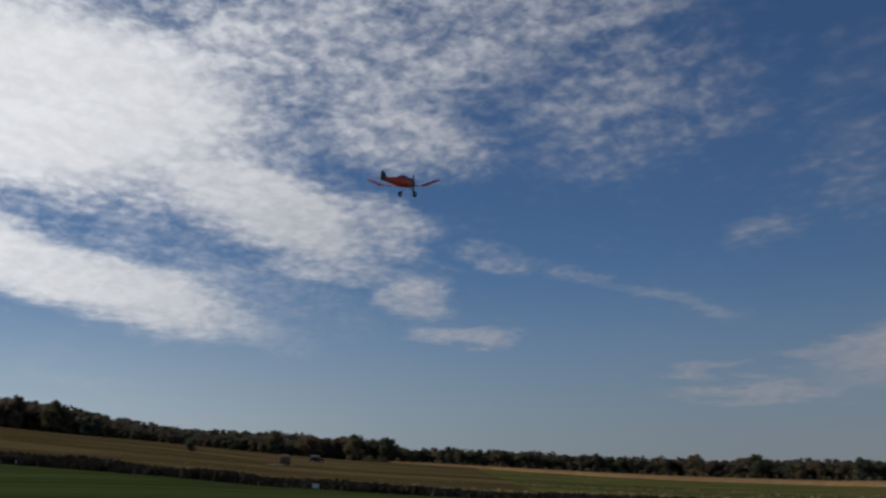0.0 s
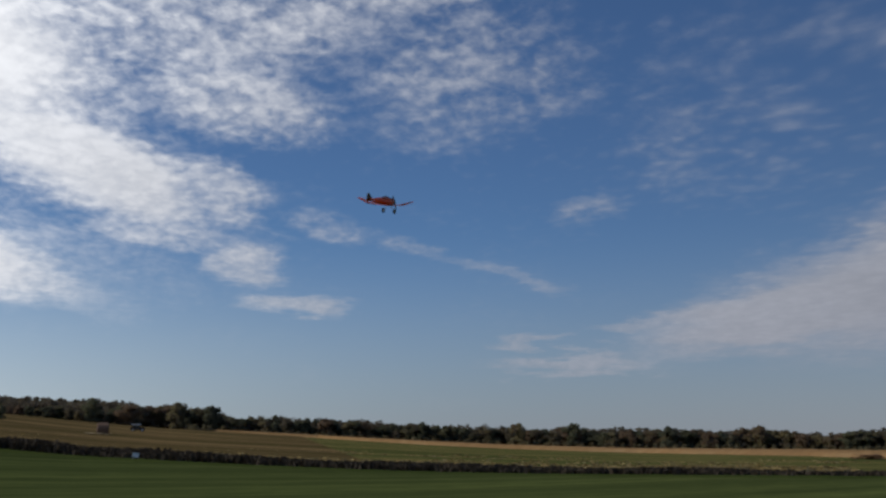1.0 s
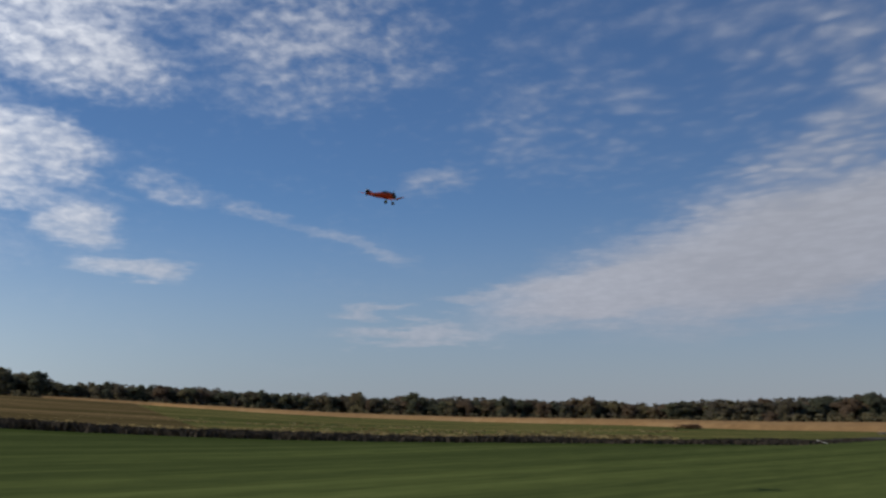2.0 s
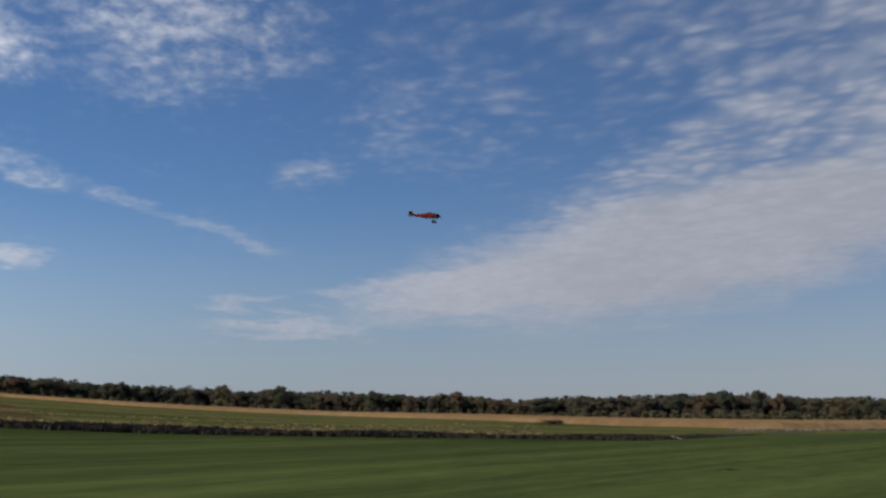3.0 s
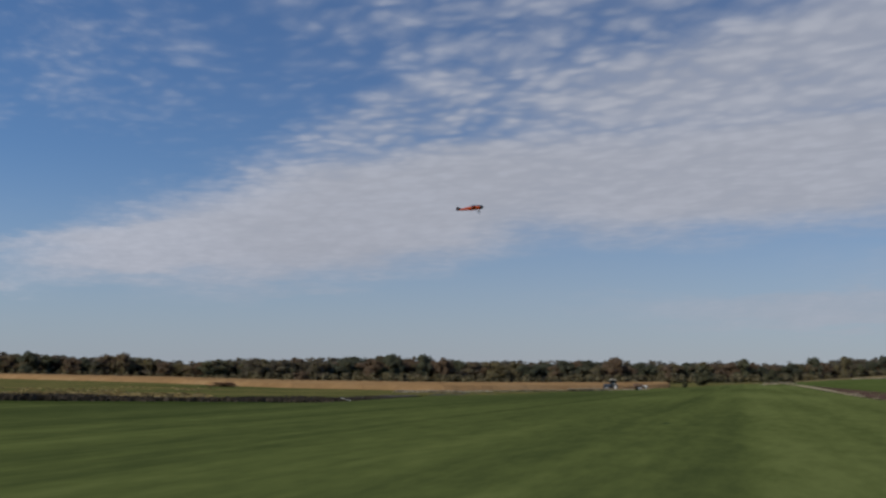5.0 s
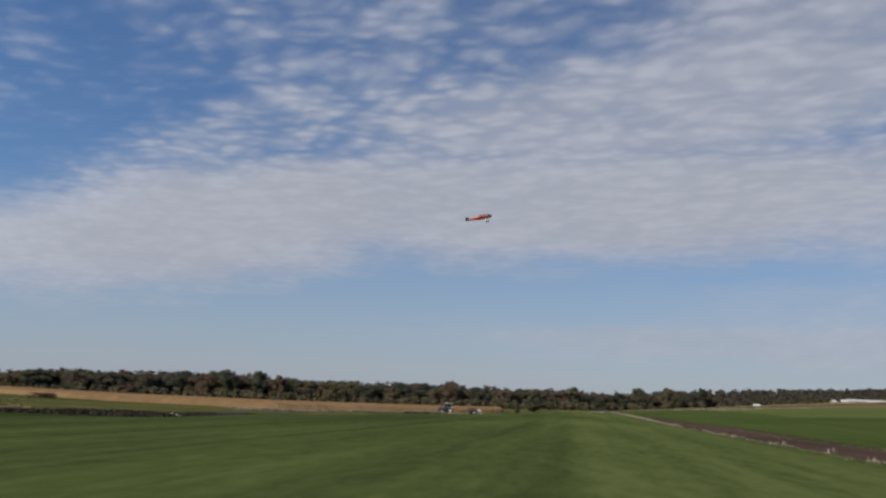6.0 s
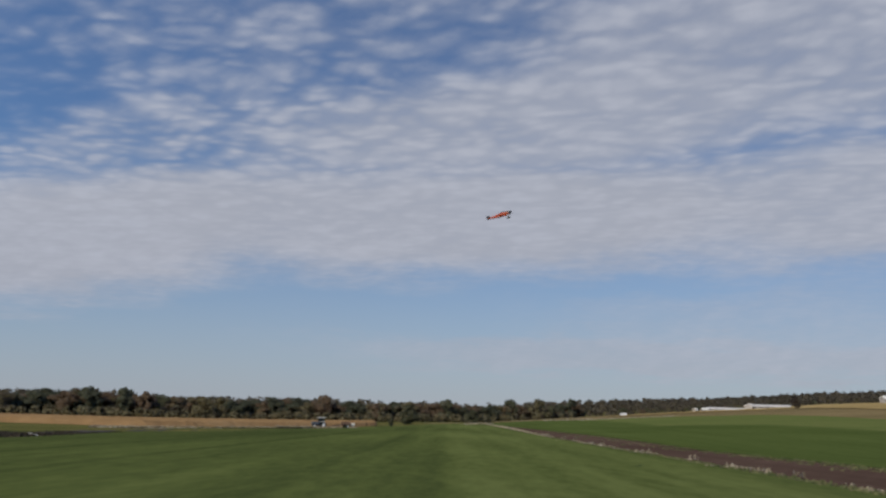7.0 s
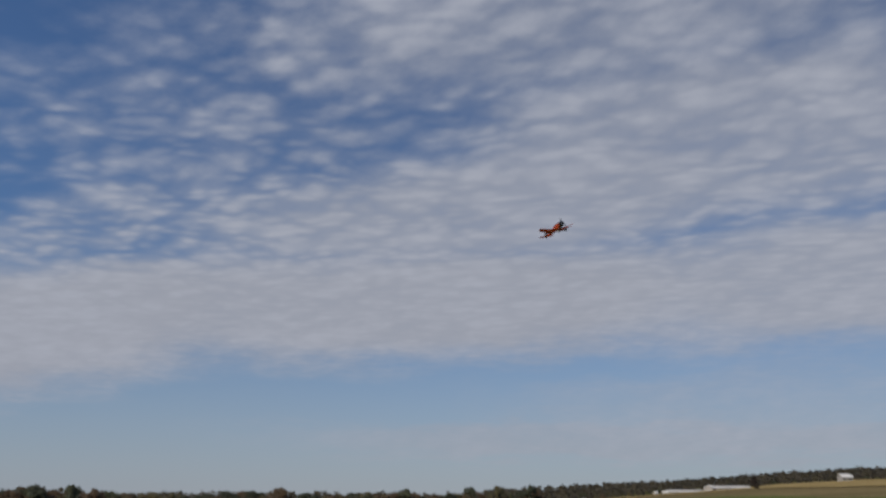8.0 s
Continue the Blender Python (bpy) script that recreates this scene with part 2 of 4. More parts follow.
M_MOWN = field_material("mown_grass", [(0.046, 0.062, 0.020), (0.068, 0.087, 0.028), (0.101, 0.124, 0.037), (0.140, 0.165, 0.052)], stripes=0.42, side_pale=0.12)
M_MEADOW = field_material("meadow", [(0.066, 0.078, 0.024), (0.098, 0.104, 0.034), (0.24, 0.185, 0.070)], stripes=1.0, along=(0.906, -0.423), patch=0.03, grain=0.5, width=7)
M_FRINGE = field_material("long_grass", [(0.034, 0.050, 0.014), (0.052, 0.072, 0.020), (0.080, 0.096, 0.028)], stripes=0.4, along=(0.906, -0.423), patch=0.08, grain=0.9)
M_PASTURE = field_material("rough_pasture", [(0.070, 0.060, 0.024), (0.112, 0.082, 0.036), (0.195, 0.136, 0.062)], stripes=1.1, along=(0.906, -0.423), patch=0.03, grain=0.5, width=16)
M_CROP = field_material("dry_crop", [(0.21, 0.120, 0.052), (0.31, 0.190, 0.086), (0.41, 0.275, 0.140)], stripes=0.3, patch=0.03, grain=0.7)
M_SOIL = field_material("ploughed_soil", [(0.062, 0.038, 0.028), (0.100, 0.064, 0.048), (0.15, 0.10, 0.075)], stripes=0.3, patch=0.06, grain=0.9, width=1.0)
M_WINTER = field_material("young_crop", [(0.058, 0.082, 0.022), (0.084, 0.112, 0.031), (0.116, 0.144, 0.043)], stripes=0.4, patch=0.03)
M_TRACK = field_material("pale_track", [(0.22, 0.17, 0.10), (0.34, 0.28, 0.18), (0.46, 0.39, 0.27)], stripes=0.2, patch=0.1, grain=0.8)
M_VERGE = field_material("verge", [(0.100, 0.130, 0.038), (0.132, 0.158, 0.048), (0.175, 0.180, 0.064)], stripes=0.5, patch=0.02, grain=0.4, along=(0.2, -0.98), width=9)
M_FALLOW = field_material("fallow", [(0.14, 0.118, 0.056), (0.21, 0.158, 0.076), (0.30, 0.225, 0.112)], stripes=0.8, patch=0.02, grain=0.4, along=(0.2, -0.98), width=12)
M_STUBBLE = field_material("stubble", [(0.24, 0.17, 0.07), (0.36, 0.26, 0.11), (0.46, 0.35, 0.17)], stripes=0.4, patch=0.02, grain=0.4)
M_WEED = material("dark_weeds", [(0.026, 0.021, 0.014), (0.042, 0.033, 0.022), (0.070, 0.052, 0.032)], 0.25, 0.95, 0.1, island=0.12, thin=0.25)
M_STRAW = material("straw_grass", [(0.16, 0.12, 0.045), (0.28, 0.21, 0.080), (0.44, 0.34, 0.15)], 0.4, 0.95, island=0.5, thin=0.45)
M_PALE = material("bleached_grass", [(0.22, 0.18, 0.11), (0.36, 0.30, 0.20), (0.54, 0.47, 0.34)], 0.4, 0.95, island=0.5, thin=0.4)
M_SPROUT = material("sprouts", [(0.10, 0.125, 0.040), (0.15, 0.17, 0.060), (0.24, 0.22, 0.10)], 0.4, 0.95, island=0.5, thin=0.4)
# both leaf colours are lightened to stand in for haze over the distance
M_LEAF = material("leaves", [(0.105, 0.112, 0.070), (0.142, 0.146, 0.076), (0.134, 0.112, 0.082), (0.205, 0.182, 0.088), (0.190, 0.134, 0.084)], 0.06, 0.95, 0.1, spread=0.9, thin=0.5)
M_FAR = material("far_leaves", [(0.116, 0.108, 0.080), (0.150, 0.136, 0.090), (0.144, 0.120, 0.088), (0.176, 0.148, 0.094), (0.172, 0.132, 0.092)], 0.05, 0.95, 0.1, thin=0.5)
M_SHRUB = material("shrub_leaves", [(0.170, 0.146, 0.094), (0.225, 0.200, 0.110), (0.260, 0.215, 0.125)], 0.06, 0.95, 0.1, thin=0.5)
M_BUSH = material("bush_leaves", [(0.062, 0.066, 0.036), (0.088, 0.090, 0.046), (0.110, 0.094, 0.054)], 0.3, 0.95, 0.1, thin=0.4)
M_RUST = material("rusty_weeds", [(0.21, 0.115, 0.062), (0.30, 0.175, 0.090), (0.38, 0.24, 0.125)], 0.6, 0.95, 0.1, island=0.2, thin=0.4)
M_DARK = material("dark_leaves", [(0.030, 0.022, 0.018), (0.055, 0.040, 0.030), (0.085, 0.058, 0.040)], 0.4, 0.95, island=0.1, thin=0.4)
M_BARK = material("bark", [(0.05, 0.04, 0.03), (0.11, 0.09, 0.07)], 3.0, 0.95)
M_ORANGE = material("orange_film", [(0.62, 0.088, 0.022), (0.72, 0.115, 0.03)], 2.0, 0.35, 0.05, coat=0.3, thin=0.35)
M_BLACK = material("black_film", [(0.008, 0.008, 0.010), (0.018, 0.018, 0.02)], 3.0, 0.4, 0.05)
M_TYRE = material("tyre", [(0.010, 0.010, 0.010), (0.022, 0.022, 0.022)], 8.0, 0.9)
M_WIRE = material("bare_metal", [(0.5, 0.5, 0.5), (0.62, 0.62, 0.62)], 6.0, 0.35, 0.05, metal=1.0)
M_CANOPY = material("smoked_canopy", [(0.012, 0.012, 0.016), (0.02, 0.02, 0.025)], 2.0, 0.1, 0.0, coat=0.5)
M_WHITE = material("white_paint", [(0.72, 0.69, 0.63), (0.84, 0.81, 0.75)], 0.8, 0.6)
M_BLUE = material("blue_paint", [(0.060, 0.072, 0.095), (0.085, 0.098, 0.125)], 1.0, 0.6)
M_GLASS = material("dark_glass", [(0.02, 0.025, 0.03), (0.03, 0.035, 0.04)], 1.0, 0.08, 0.0)
M_ROOF = material("grey_roof", [(0.50, 0.47, 0.43), (0.68, 0.65, 0.60)], 0.3, 0.85)
M_BARN = material("barn_wall", [(0.30, 0.27, 0.24), (0.50, 0.46, 0.42)], 0.3, 0.8)
M_WOOD = material("weathered_wood", [(0.30, 0.27, 0.22), (0.48, 0.44, 0.38)], 3.0, 0.9)
M_CRATE = material("brown_boards", [(0.12, 0.070, 0.045), (0.22, 0.135, 0.085)], 2.0, 0.9)

# ---- terrain ----
# azimuth: distance and height of the near knee, distance and elevation angle of the wood's foot
LAND = [
    (-180, 60, 0.0, 400, 0.2), (-120, 80, 1.5, 360, 1.2), (-60, 100, 4.5, 330, 3.0), (-25, 89, 2.60, 330, 2.45), (-16, 77, 1.60, 340, 1.68),
    (-11, 72, 0.98, 350, 1.20), (-6.5, 68, 0.68, 370, 0.83), (-2.5, 65, 0.44, 380, 0.62), (3.7, 62, 0.20, 400, 0.30), (8, 60, 0.08, 410, 0.08),
    (13, 59, 0.0, 420, -0.14), (20, 57, 0.0, 430, -0.33), (29, 57, 0.0, 440, -0.38), (36, 59, 0.0, 440, -0.47), (45, 100, -0.05, 450, -0.46),
    (54, 190, -0.45, 450, -0.32), (60, 190, -0.3, 460, -0.15), (64, 150, 0.0, 480, -0.04), (70, 90, 0.0, 540, 0.44), (75, 80, 0.0, 560, 0.84),
    (79, 80, 0.0, 575, 1.13), (82, 80, 0.0, 600, 1.42), (86, 80, 0.0, 600, 1.64), (90, 80, 0.0, 600, 1.7), (120, 80, 0.0, 560, 1.4), (180, 60, 0.0, 400, 0.2),
]
EYE = 1.7
# azimuth: elevation angle of the wood's skyline
SKYLINE = [(-60, 4.4), (-25, 4.0), (-22, 3.72), (-19, 3.1), (-16, 2.58), (-13, 2.42), (-10.3, 2.36), (-7, 2.2), (-4, 1.98), (-2.7, 1.5), (0, 1.6), (4, 1.4), (8, 1.14),
           (12.5, 1.05), (17, 1.0), (22, 0.86), (26.7, 0.88), (30, 0.62), (33, 0.85), (38, 0.98), (42, 1.12), (46, 0.95), (51, 1.0), (57, 1.02), (61, 1.02),
           (65, 1.08), (69, 1.28), (73, 1.5), (77, 1.7), (82, 2.05), (86, 2.25), (110, 2.3)]


def skyline(az):
    for a, b in zip(SKYLINE, SKYLINE[1:]):
        if a[0] <= az <= b[0]:
            return a[1] + (b[1] - a[1]) * (az - a[0]) / (b[0] - a[0])
    return SKYLINE[0][1] if az < SKYLINE[0][0] else SKYLINE[-1][1]



def land_at(az):
    az = (az + 180) % 360 - 180
    for a, b in zip(LAND, LAND[1:]):
        if a[0] <= az <= b[0]:
            f = (az - a[0]) / (b[0] - a[0])
            return [p + (q - p) * f for p, q in zip(a[1:], b[1:])]
    return LAND[0][1:]


def height(x, y):
    """The ground's height: flat round the pilot, rising on the left and far on the right."""
    d = math.hypot(x, y)
    near, low, far, angle = land_at(math.degrees(math.atan2(x, y)))
    high = EYE + far * math.tan(radians(angle))
    if d <= near:
        return low * max(0.0, (d - 12) / (near - 12)) ** 1.6
    if d <= far:
        return low + (high - low) * (d - near) / (far - near)
    # wooded ridges behind the fields on both sides
    ridge = EYE + 1050 * math.tan(radians(skyline(math.degrees(math.atan2(x, y))) - 0.26))
    rise = max(0.0, min(1.0, (d - far) / (1050 - far)))
    return max(high, high + (ridge - high) * rise) if ridge > high else high


def mesh_object(name, verts, faces, mat, parent=None, smooth=False):
    mesh = bpy.data.meshes.new(name)
    mesh.from_pydata(verts, [], faces)
    mesh.materials.append(mat)
    if smooth:
        mesh.shade_smooth()
    ob = new(name, mesh)
    ob.parent = parent
    return ob


def polar(az, d):
    return d * math.sin(radians(az)), d * math.cos(radians(az))


def build_ground():
    rings = [0.01, 4, 8, 12, 16, 20, 26, 32, 38, 44, 50, 56, 62, 70, 80, 90, 100, 115, 130, 150, 170, 190, 215, 240, 270, 300, 330, 360, 400, 440,
             480, 520, 560, 600, 700, 850, 1100, 1600, 2500, 4000]
    spokes = [-180 + 1.0 * k for k in range(360)]
    verts = [(*polar(a, d), height(*polar(a, d)) - 0.03) for d in rings for a in spokes]
    m = len(spokes)
    faces = [(r * m + k, r * m + (k + 1) % m, (r + 1) * m + (k + 1) % m, (r + 1) * m + k)[::-1] for r in range(len(rings) - 1) for k in range(m)]
    ground = mesh_object("ground", verts, faces, M_MEADOW, smooth=True)
    tagged(ground, "rough autumn meadow of green and straw-coloured grass", "meadow", kind="structure")


def resample(line, count):
    gaps = [0.0]
    for p, q in zip(line, line[1:]):
        gaps.append(gaps[-1] + math.dist(p, q))
    out = []
    for k in range(count + 1):
        s = gaps[-1] * k / count
        j = max(i for i in range(len(line) - 1) if gaps[i] <= s + 1e-9)
        f = (s - gaps[j]) / (gaps[j + 1] - gaps[j])
        out.append(tuple(a + (b - a) * f for a, b in zip(line[j], line[j + 1])))
    return out


def drape(name, near, far, mat, lift, n=120, m=24, rough=0.0, skirt=0.0):
    """A field laid over the land between two edges."""
    a, b = resample(near, n), resample(far, n)
    verts = []
    for i in range(n + 1):
        for j in range(m + 1):
            f = j / m
            x, y = a[i][0] + (b[i][0] - a[i][0]) * f, a[i][1] + (b[i][1] - a[i][1]) * f
            z = height(x, y) + lift + 0.0006 * math.hypot(x, y)
            z += rough * noise.noise((x * 0.35, y * 0.35, 1.0)) if rough else 0
            if skirt and j in (0, m) or skirt and i in (0, n):
                z -= skirt
            verts.append((x, y, z))
    faces = [(i * (m + 1) + j, (i + 1) * (m + 1) + j, (i + 1) * (m + 1) + j + 1, i * (m + 1) + j + 1) for i in range(n) for j in range(m)]
    return mesh_object(name, verts, faces, mat, smooth=not skirt)


def strip_point(along, side):
    return along * RUN[0] + side * SIDE[0], along * RUN[1] + side * SIDE[1]


def ditch_point(u):
    return 24.2 - 0.906 * u, 51.7 + 0.423 * u


def build_fields():
    right = [strip_point(s, 12.2) for s in (-150, -80, -20, 30, 80, 150, 230, 320)]
    left = [ditch_point(180), ditch_point(110), ditch_point(60), ditch_point(20), ditch_point(-12), (53, 57), (80, 69), (120, 90), (184, 117), (290, 158)]
    grass = drape("mown_strip", right, left, M_MOWN, 0.02, 160, 60)
    tagged(grass, "mown green grass flying strip with mowing lines", "lawn", kind="structure")
    soil = drape("soil", [strip_point(s, 11.6) for s in (-100, 0, 40, 120, 250)], [strip_point(s, 28) for s in (-100, 0)] + [strip_point(40, 22.5), strip_point(62, 20), strip_point(120, 17.6), strip_point(250, 14.2)],
                 M_SOIL, 0.0, 90, 12)
    tagged(soil, "bare dark brown ploughed soil beside the strip", "soil", kind="structure")
    young_far = [polar(a, d) for a, d in ((170, 160), (130, 150), (95, 130), (85, 136), (79, 174), (73.5, 180), (70.8, 270), (68, 395), (66, 395), (64.2, 380))]
    young = drape("young_crop", [strip_point(s, 28.1) for s in (-100, 0)] + [strip_point(40, 22.6), strip_point(62, 20.1), strip_point(120, 17.7), strip_point(250, 14.3), strip_point(320, 13.6)],
                  young_far, M_WINTER, 0.03, 160, 40)
    tagged(young, "low dark green young crop in a wide field", "field", kind="structure")
    verge_far = [polar(a, d) for a, d in ((170, 230), (130, 220), (95, 190), (85, 201), (79, 306), (73.5, 339), (70.8, 352), (68, 402), (66, 402), (64.2, 388))]
    verge = drape("grass_verge", [(x * 1.002, y * 1.002) for x, y in young_far], verge_far, M_VERGE, 0.03, 160, 20)
    tagged(verge, "paler green grass field behind the young crop", "verge", kind="structure")
    fallow_far = [polar(a, d) for a, d in ((170, 420), (130, 540), (95, 598), (85, 598), (79, 573), (73.5, 552), (70.8, 540), (68, 520), (66, 495), (64.2, 478))]
    fallow = drape("fallow_field", [(x * 1.002, y * 1.002) for x, y in verge_far], fallow_far, M_FALLOW, 0.03, 160, 20)
    tagged(fallow, "brown fallow field rising towards the farm", "field", kind="structure")
    stub = drape("stubble_field", [polar(a, d) for a, d in ((80.4, 470), (82, 400), (85, 330), (95, 320), (120, 320))],
                 [polar(a, d) for a, d in ((80.4, 582), (82, 596), (85, 596), (95, 596), (120, 555))], M_STUBBLE, 0.25, 90, 16)
    tagged(stub, "pale golden stubble field on a gentle rise", "field", kind="structure")
    stub = drape("stubble_field", [polar(a, d) for a, d in ((70.6, 470), (73.5, 450), (76, 455), (80.3, 462))],
                 [polar(a, d) for a, d in ((70.6, 520), (73.5, 545), (76, 560), (80.3, 576))], M_STUBBLE, 0.3, 90, 16)
    tagged(stub, "pale golden stubble field on a gentle rise", "field", kind="structure")
    bed_near = [ditch_point(u) for u in (170, 110, 60, 20, -12)] + [(53, 57.4), (74, 67.5)]
    bed_far = [(p + 0.423 * w, q + 0.906 * w) for (p, q), w in zip(bed_near, (6, 6, 5.5, 5, 5, 3, 0.6))]
    bed = drape("ditch_bed", bed_near, bed_far, M_WEED, 0.05, 120, 6, rough=0.1)
    tagged(bed, "dark withered litter on the bank of a ditch", "ditch", kind="structure")
    pasture = drape("pasture", [(ditch_point(u)[0] + 2.2, ditch_point(u)[1] + 4.8) for u in (190, 130, 80, 50, 30, 22)],
                    [polar(a, d) for a, d in ((-62, 335), (-40, 335), (-25, 335), (-12, 350), (-3, 372), (1, 380))], M_PASTURE, 0.02, 90, 40)
    tagged(pasture, "rough brown autumn pasture rising to the wood", "pasture", kind="structure")
    for a0, d0, a1, d1, wide in ((43.5, 112, 56.6, 196, 2.2), (60.2, 318, 62.2, 322, 7.0), (65.4, 424, 67.8, 440, 9.0), (-10.6, 141, -9.2, 146, 4.0)):
        line = [polar(a0 + (a1 - a0) * k / 8, d0 + (d1 - d0) * (k / 8) ** 1.6) for k in range(9)]
        back = [polar(a0 + (a1 - a0) * k / 8, d0 + wide * (0.6 + 0.5 * (k % 3)) + (d1 - d0) * (k / 8) ** 1.6) for k in range(9)]
        track = drape("track", line, back, M_TRACK, 0.16, 60, 4)
        tagged(track, "pale trodden earth track beside the fields", "track", kind="structure")
    edge = drape("strip_edge", [strip_point(a, 12.1) for a in (120, 180, 250, 320)], [strip_point(a, w) for a, w in ((120, 12.3), (180, 13.6), (250, 14.2), (320, 13.0))], M_TRACK, 0.06, 80, 3)
    tagged(edge, "bleached grass along the edge of the strip", "verge", kind="structure")
    fringe = drape("grass_fringe", [(ditch_point(u)[0] - 1.9, ditch_point(u)[1] - 4.1) for u in (170, 110, 60, 20, -6)], [ditch_point(u) for u in (170, 110, 60, 20, -12)], M_FRINGE, 0.03, 100, 5)
    tagged(fringe, "longer dark green grass along the ditch", "grass", kind="structure")
    crop_near = [polar(a, d) for a, d in ((-6, 366), (2, 345), (9, 290), (20, 250), (29, 195), (36, 150), (45, 126), (51, 172), (56, 225), (57.5, 255))]
    crop_far = [polar(a, d) for a, d in ((-6, 368), (2, 392), (9, 400), (20, 415), (29, 420), (36, 425), (45, 430), (51, 435), (56, 435), (57.5, 435))]
    crop = drape("dry_crop", crop_near, crop_far, M_CROP, 0.60, 260, 40, rough=0.2, skirt=0.9)
    tagged(crop, "standing tan dry crop ripe for harvest", "crop", kind="stuff")


build_ground()
build_fields()

# ---- plants ----


def blades(rng, verts, faces, x, y, z, tall, wide, count):
    """A tuft of leaning flat blades."""
    for _ in range(count):
        a, lean = rng.uniform(0, 6.283), rng.uniform(0.1, 0.55) * tall
        bx, by = x + rng.uniform(-wide, wide), y + rng.uniform(-wide, wide)
        h, w = tall * rng.uniform(0.5, 1.1), wide * rng.uniform(0.12, 0.35)
        dx, dy = math.cos(a), math.sin(a)
        k = len(verts)
        verts += [(bx - dy * w, by + dx * w, z), (bx + dy * w, by - dx * w, z), (bx + dx * lean + dy * w * 0.6, by + dy * lean - dx * w * 0.6, z + h),
                  (bx + dx * lean - dy * w * 0.6, by + dy * lean + dx * w * 0.6, z + h * 0.96)]
        faces.append((k, k + 1, k + 2, k + 3))


def build_weeds():
    rng = random.Random(4)
    verts, faces = [], []
    u = -34.0
    while u < 120:
        # the hedge of weeds is taller on the rise and thins out at its far end
        base = 0.42 + 0.009 * max(0, u) if u > -12 else 0.42 * (u + 38) / 26
        for _ in range(9):
            x, y = ditch_point(u + rng.uniform(-0.3, 0.3)) if u > -12 else (35 + (-12 - u) * 0.9, 46.8 + (-12 - u) * 0.52)
            off = rng.uniform(-0.5, 4.2)
            x, y = x + 0.423 * off, y + 0.906 * off
            tall = base * (0.75 + 0.5 * noise.noise((u * 0.12, off * 0.2, 3.0))) * rng.uniform(0.85, 1.1)
            blades(rng, verts, faces, x, y, height(x, y) - 0.05, max(0.12, tall), 0.6, 16)
        u += 0.45
    weeds = mesh_object("ditch_weeds", verts, faces, M_WEED)
    tagged(weeds, "dark withered weeds lining a shallow ditch", "weeds", kind="stuff")
    verts, faces = [], []
    for _ in range(900):
        # straw-coloured tall grass in drifts beyond the ditch
        u, off = rng.uniform(-14, 110), 9 + 60 * rng.random() ** 1.4
        x, y = ditch_point(u)
        x, y = x + 0.423 * off, y + 0.906 * off
        if noise.noise((x * 0.05, y * 0.05, 7.0)) < -0.02:
            continue
        blades(rng, verts, faces, x, y, height(x, y) - 0.05, rng.uniform(0.06, 0.17), 0.8, 8)
    for _ in range(1700):
        # and a denser stand of it right behind the ditch
        u, off = rng.uniform(-6, 60), rng.uniform(4.6, 11.5)
        x, y = ditch_point(u)
        x, y = x + 0.423 * off, y + 0.906 * off
        if noise.noise((u * 0.07, off * 0.10, 5.0)) < -0.12:
            continue
        blades(rng, verts, faces, x, y, height(x, y) - 0.05, rng.uniform(0.18, 0.42), 1.3, 16)
    straw = mesh_object("straw_grass", verts, faces, M_STRAW)
    tagged(straw, "drifts of tall straw-coloured meadow grass", "grass", kind="stuff")
    verts, faces = [], []
    for s in range(520):
        # bleached tufts along the edge of the ploughed soil
        along = rng.uniform(8, 240)
        if noise.noise((along * 0.13, 0.0, 2.0)) + 0.6 * noise.noise((along * 0.5, 3.0, 2.0)) < 0.0:
            continue
        x, y = strip_point(along, 12.7 + rng.gauss(0, 0.35))
        blades(rng, verts, faces, x, y, height(x, y), 0.10 + 0.28 * rng.random() ** 3, 0.2, 9)
    for a0, d0, a1, d1, tall, count in ((42.0, 108, 45.4, 108, 0.20, 160), (52.0, 158, 56.2, 190, 0.30, 260), (45.4, 108, 52.0, 158, 0.16, 110),
                                        (62.6, 300, 64.0, 330, 0.55, 90), (67.2, 392, 69.8, 330, 0.55, 120), (69.8, 340, 74.5, 345, 0.45, 160)):
        # and in broken lines along the far borders of the fields
        for _ in range(count):
            f = rng.random()
            x, y = polar(a0 + (a1 - a0) * f, d0 + (d1 - d0) * f + rng.uniform(-2, 2))
            blades(rng, verts, faces, x, y, height(x, y), tall * rng.uniform(0.5, 1.3), 2.2 * tall, 10)
    pale = mesh_object("dry_grass", verts, faces, M_PALE)
    verts, faces = [], []
    for _ in range(3200):
        # sprouting green along both edges of the soil
        along = 14 + 150 * rng.random() ** 1.5
        wide = 22.5 - (along - 40) * 0.06 if along < 120 else 17.6
        side = 12.1 + abs(rng.gauss(0, 0.35)) if rng.random() < 0.45 else wide - abs(rng.gauss(0, 1.6))
        x, y = strip_point(along, side)
        blades(rng, verts, faces, x, y, height(x, y), rng.uniform(0.05, 0.13), 0.2, 7)
    sprouts = mesh_object("sprouts", verts, faces, M_SPROUT)
    tagged(sprouts, "green grass creeping over the edges of the soil", "grass", kind="stuff")
    tagged(pale, "bleached dry tufts along the ploughed soil", "grass", kind="stuff")


build_weeds()


